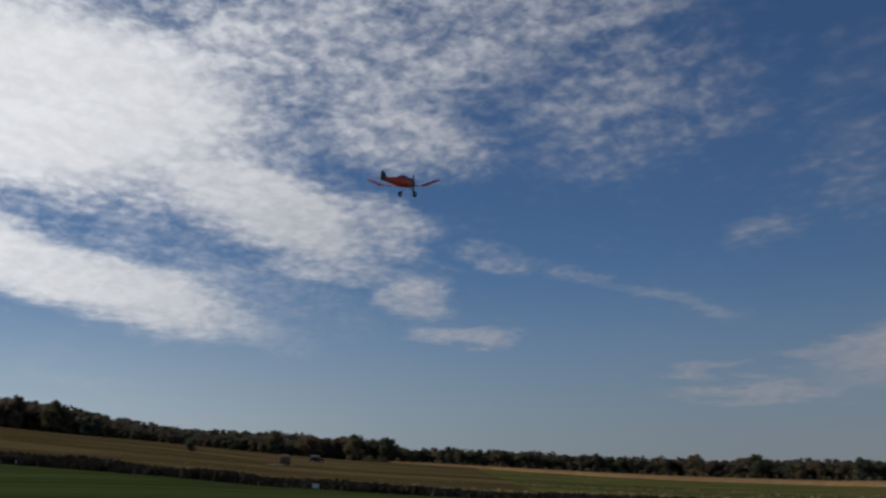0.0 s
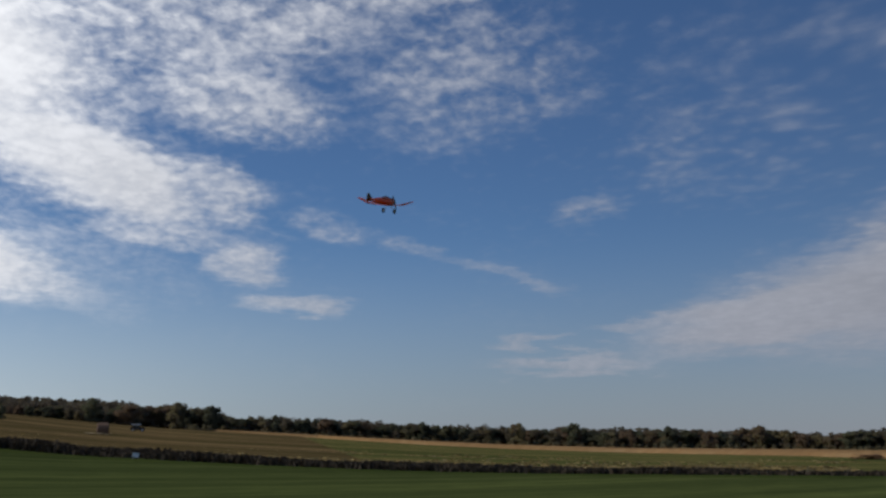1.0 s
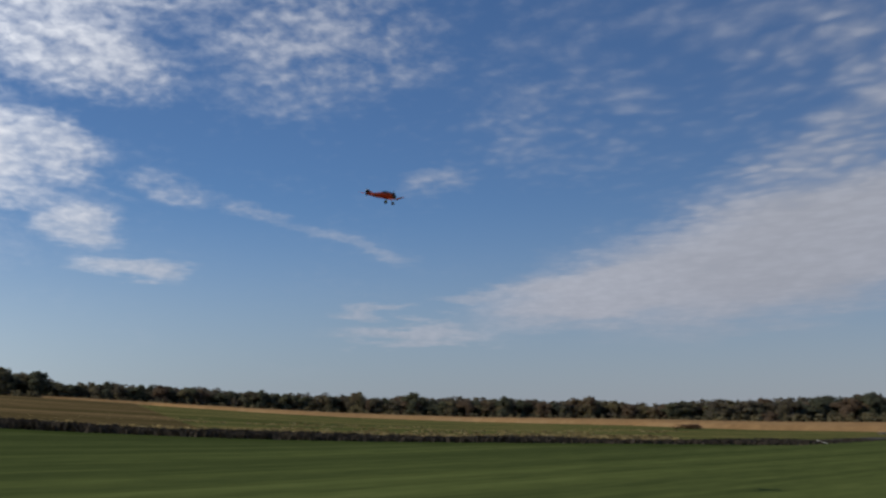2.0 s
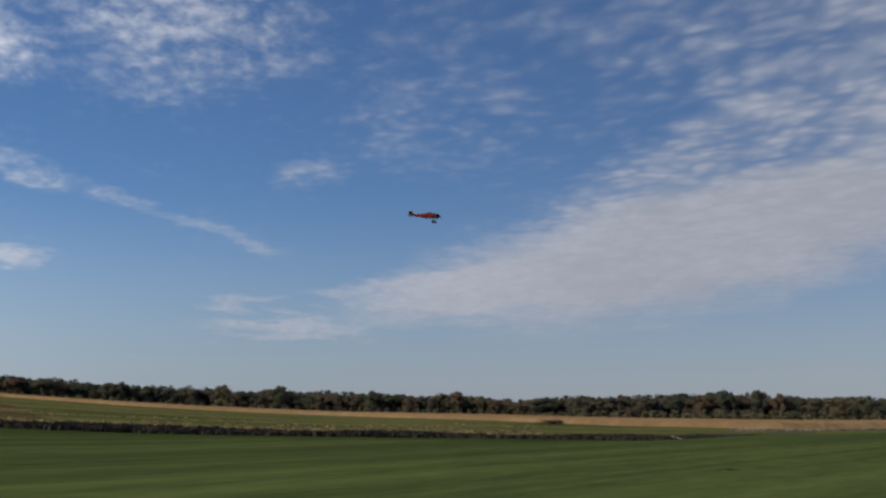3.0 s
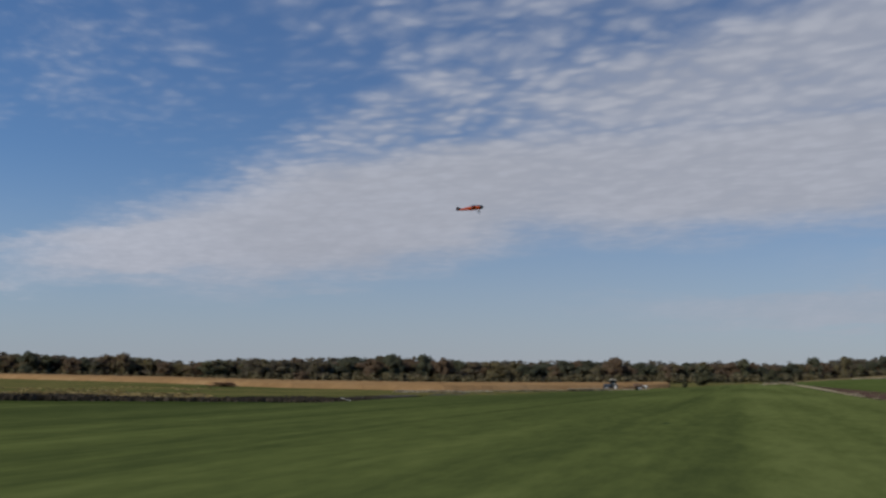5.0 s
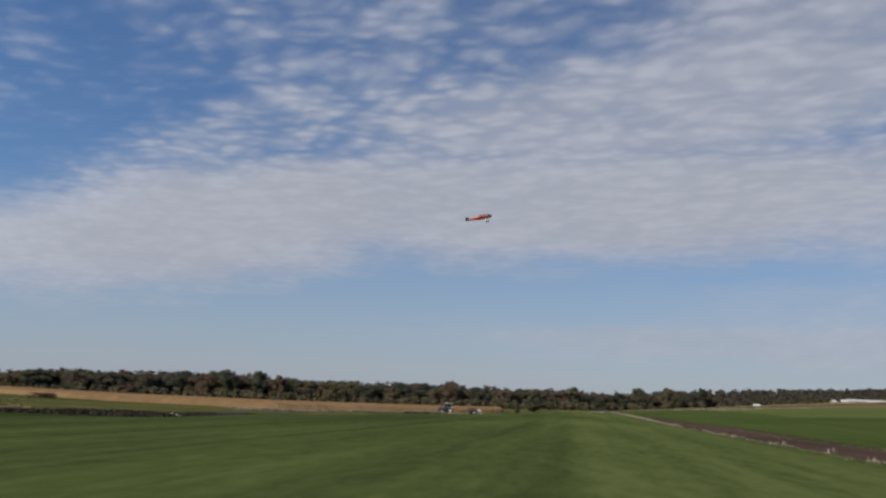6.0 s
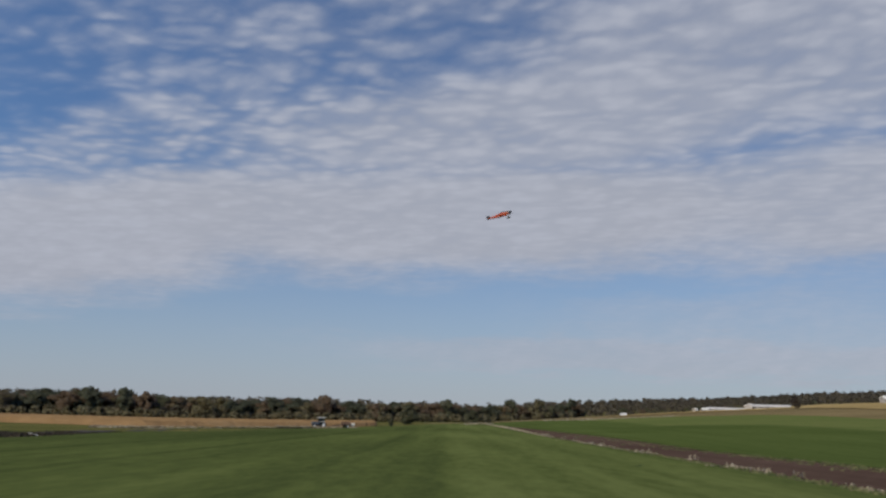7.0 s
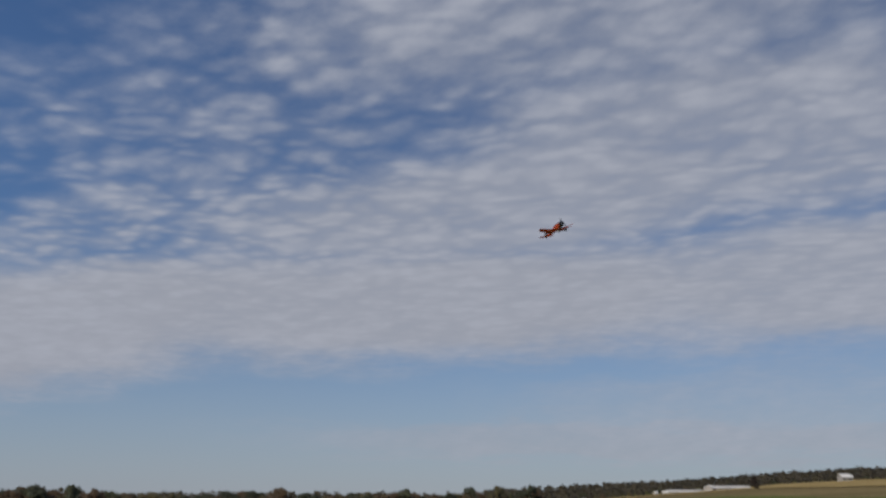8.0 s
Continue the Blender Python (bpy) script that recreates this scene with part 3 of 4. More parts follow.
def crown_mesh(name, seed, tall, mat, count=520, bushy=0.0, clump=0.034):
    """Many small leaf clumps round several boughs, with gaps and an uneven outline."""
    rng = random.Random(seed)
    boughs = []
    for _ in range(26):
        a, r, z = rng.uniform(0, 6.283), rng.uniform(0.0, 0.30) * tall, rng.uniform(0.22 - 0.16 * bushy, 0.86) * tall
        r *= 1.25 - abs(z / tall - 0.5)
        boughs.append((r * math.cos(a), r * math.sin(a), z, rng.uniform(0.08, 0.15) * tall))
    boughs.append((0, 0, 0.9 * tall, 0.09 * tall))
    verts, faces, facing = [], [], []
    for _ in range(count):
        bx, by, bz, br = rng.choice(boughs)
        way = Vector((rng.gauss(0, 1), rng.gauss(0, 1), rng.gauss(0, 1))).normalized()
        p = Vector((bx, by, bz)) + way * br * rng.uniform(0.55, 1.08)
        p.z = max(p.z, 0.1 * tall * rng.random())
        normal = (way + Vector((rng.uniform(-1, 1), rng.uniform(-1, 1), rng.uniform(-0.6, 1.0))) * 0.5).normalized()
        side = normal.cross(Vector((rng.uniform(-1, 1), rng.uniform(-1, 1), rng.uniform(-1, 1)))).normalized()
        other = normal.cross(side)
        # the clump is lit as part of its rounded bough and crown
        round_ = (way * 0.4 + Vector((bx, by, bz - 0.45 * tall)) / (0.3 * tall) * 0.4 + Vector((0, 0, 0.5)) + normal * 0.15).normalized()
        facing += [tuple(round_)] * 4
        s = clump * tall * rng.uniform(0.6, 1.5)
        k = len(verts)
        verts += [tuple(p - side * s), tuple(p - other * s * 0.7), tuple(p + side * s + normal * s * 0.4), tuple(p + other * s * 0.8)]
        outward = (Vector(verts[k + 2]) - Vector(verts[k])).cross(Vector(verts[k + 3]) - Vector(verts[k + 1])).dot(way) > 0
        faces.append((k, k + 1, k + 2, k + 3) if outward else (k + 3, k + 2, k + 1, k))
    mesh = bpy.data.meshes.new(name)
    mesh.from_pydata(verts, [], faces)
    mesh.materials.append(mat)
    mesh.shade_smooth()
    mesh.normals_split_custom_set(facing)
    return mesh, facing, faces


def limb(bm, p, q, r0, r1, sides=6):
    p, q = Vector(p), Vector(q)
    axis = (q - p).to_track_quat("Z", "Y").to_matrix()
    rings = []
    for c, r in ((p, r0), (q, r1)):
        rings.append([bm.verts.new(c + axis @ Vector((r * math.cos(6.283 * k / sides), r * math.sin(6.283 * k / sides), 0))) for k in range(sides)])
    for k in range(sides):
        bm.faces.new((rings[0][k], rings[0][(k + 1) % sides], rings[1][(k + 1) % sides], rings[1][k]))
    bm.faces.new(rings[1])
    bm.faces.new(rings[0][::-1])


def trunk_mesh(seed, tall):
    rng = random.Random(seed)
    bm = bmesh.new()
    limb(bm, (0, 0, -0.4), (0.1, 0, 0.45 * tall), 0.022 * tall, 0.014 * tall)
    limb(bm, (0.1, 0, 0.45 * tall), (0, 0.1, 0.8 * tall), 0.014 * tall, 0.005 * tall)
    for _ in range(5):
        a, z = rng.uniform(0, 6.283), rng.uniform(0.25, 0.55) * tall
        limb(bm, (0.05, 0, z), (0.2 * tall * math.cos(a), 0.2 * tall * math.sin(a), z + 0.2 * tall), 0.009 * tall, 0.003 * tall, 5)
    mesh = bpy.data.meshes.new("trunk")
    bm.to_mesh(mesh)
    bm.free()
    mesh.materials.append(M_BARK)
    return mesh


def build_woods():
    rng = random.Random(11)
    kinds = []
    for k in range(6):
        tree = new("tree")
        trunk = new("trunk", trunk_mesh(k, 10.0))
        trunk.parent = tree
        crown = new("crown", crown_mesh("crown", 20 + k, 10.0, M_LEAF, 2600, 0.8, 0.033)[0])
        crown.parent = tree
        tagged(tree, "broadleaf tree with a dull green and brown autumn crown", "tree", "trees at the edge of the wood")
        kinds.append(tree)
    used = [False] * len(kinds)
    az = -29.0
    while az < 92:
        near, low, far, angle = land_at(az)
        d = far + rng.uniform(-6, 6)
        want = (skyline(az) - angle) * d * math.pi / 180 * (0.96 if -9 < az < 69 else 0.62 if -19.5 < az < 69 else 0.9 if az < 69 else 0.5)
        tall = want * rng.choice((0.80, 0.86, 0.90, 0.94, 0.98, 1.03))
        x, y = polar(az, d)
        pick = rng.randrange(len(kinds))
        m = pose(x, y, height(x, y), 0, 0, rng.uniform(0, 360)) @ Matrix.Diagonal((*[tall / 10 * rng.uniform(1.25, 1.75)] * 2, tall / 10, 1))
        if not used[pick]:
            kinds[pick].matrix_basis, used[pick] = m, True
        else:
            one = copy_thing(kinds[pick], Matrix.Identity(4))
            one.matrix_basis = m
        az += rng.uniform(0.38, 0.62) if az < 69 else rng.uniform(0.9, 2.6)
    # the trees that stand out of the skyline
    for az, top, wide in ((-22.0, 3.95, 1.0), (-24, 4.15, 0.8), (-10.27, 2.48, 1.0), (-5.8, 2.3, 1.0), (-3.9, 2.12, 1.1), (-0.4, 1.64, 1.2), (8.0, 1.25, 1.0), (13.5, 1.2, 1.2),
                          (16.5, 1.18, 1.1), (21.8, 1.0, 1.1), (26.67, 1.0, 0.9), (41.7, 1.25, 1.1), (43.5, 1.24, 0.8), (44.6, 1.06, 1.0), (54.5, 1.2, 1.2), (61.5, 1.2, 1.3),
                          (65.17, 1.32, 0.9), (66.7, 1.38, 1.0), (68.5, 1.45, 0.9)):
        near, low, far, angle = land_at(az)
        x, y = polar(az, far - 8)
        tall = EYE + (far - 8) * math.tan(radians(top)) - height(x, y)
        one = copy_thing(kinds[rng.randrange(len(kinds))], Matrix.Identity(4))
        one.matrix_basis = pose(x, y, height(x, y), 0, 0, rng.uniform(0, 360)) @ Matrix.Diagonal((wide * tall / 10, wide * tall / 10, tall / 10, 1))
    bush = new("bush")
    stem = new("trunk", trunk_mesh(51, 10.0))
    stem.parent = bush
    leaves = new("crown", crown_mesh("crown", 53, 10.0, M_BUSH, 2200, 1.0, 0.036)[0])
    leaves.parent = bush
    tagged(bush, "dark green rounded bush at the end of the strip", "bush", "bushes along the fields")
    spots = ((59.3, 322, 7.0, 1.35), (63.0, 372, 5.6, 1.5), (58.3, 250, 2.6, 0.8))
    for k, (az, d, tall, wide) in enumerate(spots):
        x, y = polar(az, d)
        one = bush if k == len(spots) - 1 else copy_thing(bush, Matrix.Identity(4))
        one.matrix_basis = pose(x, y, height(x, y) - 0.08 * tall, 0, 0, 70 * k) @ Matrix.Diagonal((wide * tall / 10, wide * tall / 10, tall / 10, 1))
    for az, d, tall, wide in ((-14.8, 210, 3.2, 0.9),
                              (47.5, 425, 5.0, 1.8), (36.5, 420, 5.0, 2.2)):
        x, y = polar(az, d)
        one = copy_thing(kinds[rng.randrange(len(kinds))], Matrix.Identity(4))
        one.name = "bush"
        tagged(one, "dark rounded bush standing in front of the wood", "bush", "bushes along the fields")
        one.matrix_basis = pose(x, y, height(x, y) - 0.12 * tall, 0, 0, rng.uniform(0, 360)) @ Matrix.Diagonal((wide * tall / 10, wide * tall / 10, tall * 1.1 / 10, 1))
    x, y = polar(32.4, 149)
    mound = new("weed_mound", crown_mesh("weed_mound", 47, 1.0, M_RUST, 900, 1.0, 0.05)[0])
    tagged(mound, "low rusty brown mound of dead weeds before the crop", "weeds")
    mound.matrix_basis = pose(x, y, height(x, y) - 0.38, 0, 0, -30) @ Matrix.Diagonal((6.6, 3.0, 1.1, 1))
    x, y = polar(80.75, 455)
    dark = new("tree")
    trunk = new("trunk", trunk_mesh(31, 5.0))
    trunk.parent = dark
    crown = new("crown", crown_mesh("crown", 44, 5.0, M_DARK, 1500, 0.6, 0.032)[0])
    crown.parent = dark
    tagged(dark, "lone dark brown tree beside the long white barn", "tree")
    dark.matrix_basis = pose(x, y, height(x, y) - 0.1) @ Matrix.Scale(1.2, 4)
    for k, tree in enumerate(kinds):
        if not used[k]:
            x, y = polar(40 + k, 445)
            tree.matrix_basis = pose(x, y, height(x, y))
    # the depth of the wood behind its edge: one mass of crowns
    meshes = [crown_mesh("mass", 60 + k, 1.0, M_FAR, 210, 1.0, 0.07) for k in range(5)]
    meshes += [crown_mesh("mass", 70 + k, 1.0, M_FAR, 60, 1.0, 0.13) for k in range(2)]
    shapes, ways = [], []
    quads = []
    for mesh, facing, round_faces in meshes:
        ways.append(np.array(facing))
        quads.append(np.array(round_faces))
        co = np.empty(len(mesh.vertices) * 3)
        mesh.vertices.foreach_get("co", co)
        shapes.append(co.reshape(-1, 3))
    masses = {"woods": ([], [], []), "shrubs": ([], [], [])}
    rows = [(5, 0.62, 0.34, -31, 69), (12, 0.8, 0.36, -31, 69), (26, 0.92, 0.42, -31, 69), (48, 1.0, 0.5, -31, 69), (-14, 0.42, 0.45, 33, 64), (-13, 0.30, 0.5, -6, 34), (-16, 0.46, 0.5, 52, 69)]
    rows += [(10 + 32 * k, 0.0, 0.3, 66, 95) for k in range(16)] + [(40 + 55 * k, 0.0, 0.3, -31, -8) for k in range(12)]
    for back, share, step, az, end in rows:
        verts, faces, normals = masses["shrubs" if back < 0 else "woods"]
        while az < end:
            near, low, far, angle = land_at(az)
            d = far + back + (rng.uniform(-6, 6) if share else rng.uniform(-20, 20))
            x, y = polar(az, d)
            z = height(x, y)
            tall = ((EYE + d * math.tan(radians(skyline(az))) - z) * share if share else d * 0.0052) * (rng.uniform(0.82, 1.04) if share else rng.uniform(0.45, 1.35))
            pick = rng.randrange(5) if share else 5 + rng.randrange(2)
            co, fa = shapes[pick], ways[pick]
            turn = rng.uniform(0, 6.283)
            c, s = math.cos(turn), math.sin(turn)
            w = tall * rng.uniform(1.2, 1.7)
            verts.append(np.stack([x + w * (c * co[:, 0] - s * co[:, 1]), y + w * (s * co[:, 0] + c * co[:, 1]), z + tall * co[:, 2]], 1))
            normals.append(np.stack([c * fa[:, 0] - s * fa[:, 1], s * fa[:, 0] + c * fa[:, 1], fa[:, 2]], 1))
            faces.append(quads[pick] + sum(len(v) for v in verts[:-1]))
            az += rng.uniform(0.5, 1.5) * step
    for mesh, facing, round_faces in meshes:
        bpy.data.meshes.remove(mesh)
    for name, mat, label, category in (("woods", M_FAR, "dense dark autumn woodland closing the fields", "woodland"),
                                       ("shrubs", M_SHRUB, "low olive and brown shrubs at the foot of the wood", "shrubs")):
        verts, faces, normals = masses[name]
        mass = mesh_object(name, np.concatenate(verts).tolist(), np.concatenate(faces).tolist(), mat, smooth=True)
        mass.data.normals_split_custom_set(np.concatenate(normals).tolist())
        tagged(mass, label, category, kind="stuff")


build_woods()

# ---- things ----


def part(name, bm, mat, parent, label=""):
    mesh = bpy.data.meshes.new(name)
    bmesh.ops.recalc_face_normals(bm, faces=bm.faces)
    bm.to_mesh(mesh)
    bm.free()
    mesh.materials.append(mat)
    ob = new(name, mesh)
    ob.parent = parent
    if label:
        ob["label"] = label
    return ob


def box(x0, x1, y0, y1, z0, z1, bevel=0.0):
    bm = bmesh.new()
    bmesh.ops.create_cube(bm, size=1.0, matrix=Matrix.LocRotScale(((x0 + x1) / 2, (y0 + y1) / 2, (z0 + z1) / 2), None, (x1 - x0, y1 - y0, z1 - z0)))
    if bevel:
        bmesh.ops.bevel(bm, geom=bm.edges[:], offset=bevel, segments=2, affect="EDGES")
    return bm


def loft(sections, close=True):
    """A skin over rings of points."""
    bm = bmesh.new()
    rings = [[bm.verts.new(p) for p in ring] for ring in sections]
    m = len(rings[0])
    for a, b in zip(rings, rings[1:]):
        for k in range(m):
            bm.faces.new((a[k], a[(k + 1) % m], b[(k + 1) % m], b[k]))
    if close:
        bm.faces.new(rings[0][::-1])
        bm.faces.new(rings[-1])
    return bm


def oval(x, y, z, w, h, sides=16, square=2.4):
    """A rounded cross section at x, across y and z."""
    out = []
    for k in range(sides):
        a = 2 * math.pi * k / sides
        c, s = math.cos(a), math.sin(a)
        out.append((x, y + w * math.copysign(abs(c) ** (2 / square), c), z + h * math.copysign(abs(s) ** (2 / square), s)))
    return out


def foil(x, y, z, chord, thick=0.11, lean=0.0):
    """An aerofoil section with its leading edge at x + chord / 4."""
    shape = [(0.0, 0.0), (0.03, 0.35), (0.12, 0.72), (0.3, 1.0), (0.55, 0.8), (0.8, 0.38), (1.0, 0.04), (0.8, -0.1), (0.5, -0.2), (0.2, -0.28), (0.05, -0.22)]
    return [(x + chord * (0.25 - f), y - lean * g * thick * chord * 0.6, z + g * thick * chord * 0.6) for f, g in shape]


def wheel(name, parent, x, y, z, radius, width):
    """A tyre with a rounded tread, and its hub."""
    bm = bmesh.new()
    prof = [(0.55, -0.5), (0.85, -0.5), (0.97, -0.3), (1.0, 0.0), (0.97, 0.3), (0.85, 0.5), (0.55, 0.5)]
    sides, rings = 20, []
    for r, w in prof:
        rings.append([bm.verts.new((radius * r * math.cos(2 * math.pi * k / sides), width * w, radius * r * math.sin(2 * math.pi * k / sides))) for k in range(sides)])
    for a, b in zip(rings, rings[1:] + rings[:1]):
        for k in range(sides):
            bm.faces.new((a[k], a[(k + 1) % sides], b[(k + 1) % sides], b[k]))
    ob = part(name, bm, M_TYRE, parent)
    ob.location = (x, y, z)
    hub = bmesh.new()
    bmesh.ops.create_cone(hub, cap_ends=True, segments=14, radius1=radius * 0.56, radius2=radius * 0.56, depth=width * 0.7, matrix=Matrix.Rotation(math.pi / 2, 4, "X"))
    part("rim", hub, M_WHITE, ob, "pale hub")
    return ob


PLANE_SIZE = 0.68


def build_plane():
    """A radio-controlled low-wing sports plane: nose along x, left wing along y."""
    plane = tagged(new("model_airplane"), "orange radio-controlled low-wing model airplane with black nose", "model airplane")
    body = [(-0.76, 0.040, 0.012, 0.030), (-0.60, 0.036, 0.028, 0.050), (-0.35, 0.022, 0.050, 0.080), (-0.10, 0.012, 0.072, 0.114), (0.10, 0.008, 0.080, 0.122),
            (0.27, 0.0, 0.080, 0.108), (0.31, 0.0, 0.078, 0.100)]
    part("fuselage", loft([oval(x, 0, z + 0.004, w, h * 0.88) for x, z, w, h in body]), M_ORANGE, plane)
    cowl = [(0.311, 0.0, 0.080, 0.102), (0.40, -0.004, 0.076, 0.092), (0.445, -0.006, 0.055, 0.060), (0.455, -0.006, 0.030, 0.034)]
    part("cowl", loft([oval(x, 0, z, w, h) for x, z, w, h in cowl]), M_BLACK, plane, "glossy black nose cowl")
    part("canopy", loft([oval(x, 0, z, w, h, 14, 2.0) for x, z, w, h in ((-0.16, 0.105, 0.012, 0.010), (-0.08, 0.110, 0.045, 0.028), (0.02, 0.114, 0.052, 0.036),
                                                                          (0.12, 0.110, 0.048, 0.028), (0.19, 0.100, 0.015, 0.012))]), M_CANOPY, plane, "smoked dark canopy")
    deck = [(0.12, 0.078, 0.050, 0.046), (0.20, 0.074, 0.062, 0.042), (0.27, 0.066, 0.066, 0.040), (0.314, 0.060, 0.064, 0.038)]
    part("deck", loft([oval(x, 0, z, w, h) for x, z, w, h in deck]), M_BLACK, plane, "black panel before the canopy")
    for side, name in ((1, "left_wing"), (-1, "right_wing")):
        inner = [foil(0.09, side * y, -0.085 + 0.06 * abs(y), c) for y, c in ((0.03, 0.30), (0.20, 0.295), (0.46, 0.275))]
        wing = part(name, loft(inner), M_ORANGE, plane)
        outer = [foil(0.09 - 0.03 * f, side * (0.461 + 0.339 * f), -0.0573 + 0.115 * f, c) for f, c in ((0, 0.274), (0.45, 0.25), (0.8, 0.21), (0.95, 0.16), (1.0, 0.10))]
        part("wing_tip", loft(outer), M_ORANGE, wing, "upswept outer wing panel")
        bar = bmesh.new()
        bmesh.ops.create_cube(bar, size=1.0, matrix=Matrix.LocRotScale((-0.14, side * 0.30, -0.071), Euler((side * 0.06, 0, 0)), (0.055, 0.30, 0.010)))
        part("aileron", bar, M_BLACK, wing, "dark trailing-edge control strip")
        tail = [foil(-0.70 - 0.03 * f, side * (0.01 + 0.31 * f), 0.072, 0.17 - 0.05 * f, 0.06) for f in (0, 0.5, 0.85, 1.0)]
        part("tailplane", loft(tail), M_ORANGE, plane)
        leg = bmesh.new()
        limb(leg, (0.20, side * 0.05, -0.08), (0.235, side * 0.15, -0.215), 0.008, 0.006, 8)
        strut = part("gear_leg", leg, M_WIRE, plane, "bent bare metal undercarriage leg")
        wheel("wheel", plane, 0.235, side * 0.165, -0.222, 0.060, 0.040)
        strut["label"] = "bent bare metal undercarriage leg"
    fin = bmesh.new()
    outline = [(-0.58, 0.06), (-0.66, 0.15), (-0.71, 0.195), (-0.78, 0.20), (-0.81, 0.15), (-0.81, 0.02), (-0.74, 0.01)]
    for y in (-0.008, 0.008):
        fin.faces.new([fin.verts.new((x, y, z)) for x, z in outline])
    fin.verts.ensure_lookup_table()
    k = len(outline)
    for j in range(k):
        fin.faces.new((fin.verts[j], fin.verts[(j + 1) % k], fin.verts[k + (j + 1) % k], fin.verts[k + j]))
    part("fin", fin, M_BLACK, plane, "black tail fin and rudder")
    wire = bmesh.new()
    limb(wire, (-0.76, 0, 0.02), (-0.80, 0, -0.05), 0.005, 0.004, 6)
    part("tail_skid", wire, M_BLACK, plane)
    prop = new("propeller")
    prop.parent = plane
    prop.location = (0.475, 0, -0.006)
    for side in (1, -1):
        blade = loft([[(0.008 * math.cos(a) * (1 - 0.6 * f) + 0.012 * math.sin(a) * (0.8 - f), 0.021 * math.sin(a) * (1.15 - abs(f - 0.45)), side * (0.012 + 0.165 * f))
                       for a in (0, 0.785, 1.571, 2.356, 3.142, 3.927, 4.712, 5.498)] for f in (0, 0.25, 0.5, 0.75, 0.93, 1.0)])
        part("blade", blade, M_BLACK, prop)
    spin = bmesh.new()
    bmesh.ops.create_cone(spin, cap_ends=True, segments=18, radius1=0.030, radius2=0.004, depth=0.055, matrix=pose(0.015, 0, 0, 0, 90, 0))
    part("spinner", spin, M_BLACK, prop)
    # drawn at a span of 1.6 m, brought to the true 1.09 m
    for piece in plane.children_recursive:
        piece.location *= PLANE_SIZE
        if piece.type == "MESH":
            piece.data.transform(Matrix.Scale(PLANE_SIZE, 4))
    return plane, prop


def build_tractor():
    x, y = polar(54.25, 180)
    tractor = tagged(new("tractor"), "small grey-blue farm tractor with white fenders and roof", "tractor")
    part("hood", box(0.2, 1.5, -0.32, 0.32, 0.55, 1.08, 0.08), M_BLUE, tractor)
    part("chassis", box(-0.7, 1.4, -0.22, 0.22, 0.35, 0.6, 0.04), M_BLACK, tractor)
    part("cab", box(-0.75, 0.2, -0.5, 0.5, 0.75, 1.75, 0.08), M_GLASS, tractor, "dark glazed cab")
    part("roof", box(-0.85, 0.3, -0.56, 0.56, 1.75, 1.88, 0.05), M_WHITE, tractor, "white cab roof")
    for s in (1, -1):
        wheel("rear_wheel", tractor, -0.45, s * 0.62, 0.55, 0.55, 0.34)
        wheel("front_wheel", tractor, 1.1, s * 0.5, 0.34, 0.34, 0.22)
        part("fender", box(-0.95, 0.05, s * 0.62 - 0.2, s * 0.62 + 0.2, 1.08, 1.16, 0.03), M_WHITE, tractor, "pale fender")
    pipe = bmesh.new()
    limb(pipe, (1.0, 0.2, 1.05), (1.0, 0.2, 1.6), 0.04, 0.035, 8)
    part("exhaust", pipe, M_BLACK, tractor)
    tractor.matrix_basis = pose(x, y, height(x, y) + 0.05, 0, 0, 145)
    x, y = polar(55.75, 181)
    cart = tagged(new("spray_cart"), "dark farm trailer with a white tank end behind the tractor", "trailer")
    part("bed", box(-1.3, 1.2, -0.6, 0.6, 0.5, 0.62, 0.03), M_BLACK, cart)
    part("load", box(-0.9, 0.7, -0.5, 0.5, 0.62, 1.2, 0.1), M_CRATE, cart)
    part("tank", box(0.85, 1.55, -0.4, 0.4, 0.4, 0.95, 0.12), M_WHITE, cart, "white plastic tank")
    bar = bmesh.new()
    limb(bar, (-1.3, 0, 0.5), (-2.6, 0, 0.45), 0.05, 0.05, 8)
    part("drawbar", bar, M_BLACK, cart)
    for s in (1, -1):
        wheel("wheel", cart, 0.0, s * 0.72, 0.36, 0.36, 0.2)
    cart.matrix_basis = pose(x, y, height(x, y) + 0.05, 0, 0, -35)


def gable(length, width, eave, ridge, over=0.4):
    """A pitched roof along x with thickness."""
    bm = bmesh.new()
    t = 0.18
    ring = [(width / 2 + over, eave - 0.15), (0, ridge), (-width / 2 - over, eave - 0.15), (-width / 2 - over, eave - 0.15 + t), (0, ridge + t), (width / 2 + over, eave - 0.15 + t)]
    ends = [[bm.verts.new((x, p, q)) for p, q in ring] for x in (-length / 2 - over, length / 2 + over)]
    for k in range(6):
        bm.faces.new((ends[0][k], ends[0][(k + 1) % 6], ends[1][(k + 1) % 6], ends[1][k]))
    bm.faces.new((ends[0][0], ends[0][1], ends[0][4], ends[0][5]))
    bm.faces.new((ends[0][1], ends[0][2], ends[0][3], ends[0][4]))
    bm.faces.new((ends[1][0], ends[1][1], ends[1][4], ends[1][5]))
    bm.faces.new((ends[1][1], ends[1][2], ends[1][3], ends[1][4]))
    return bm


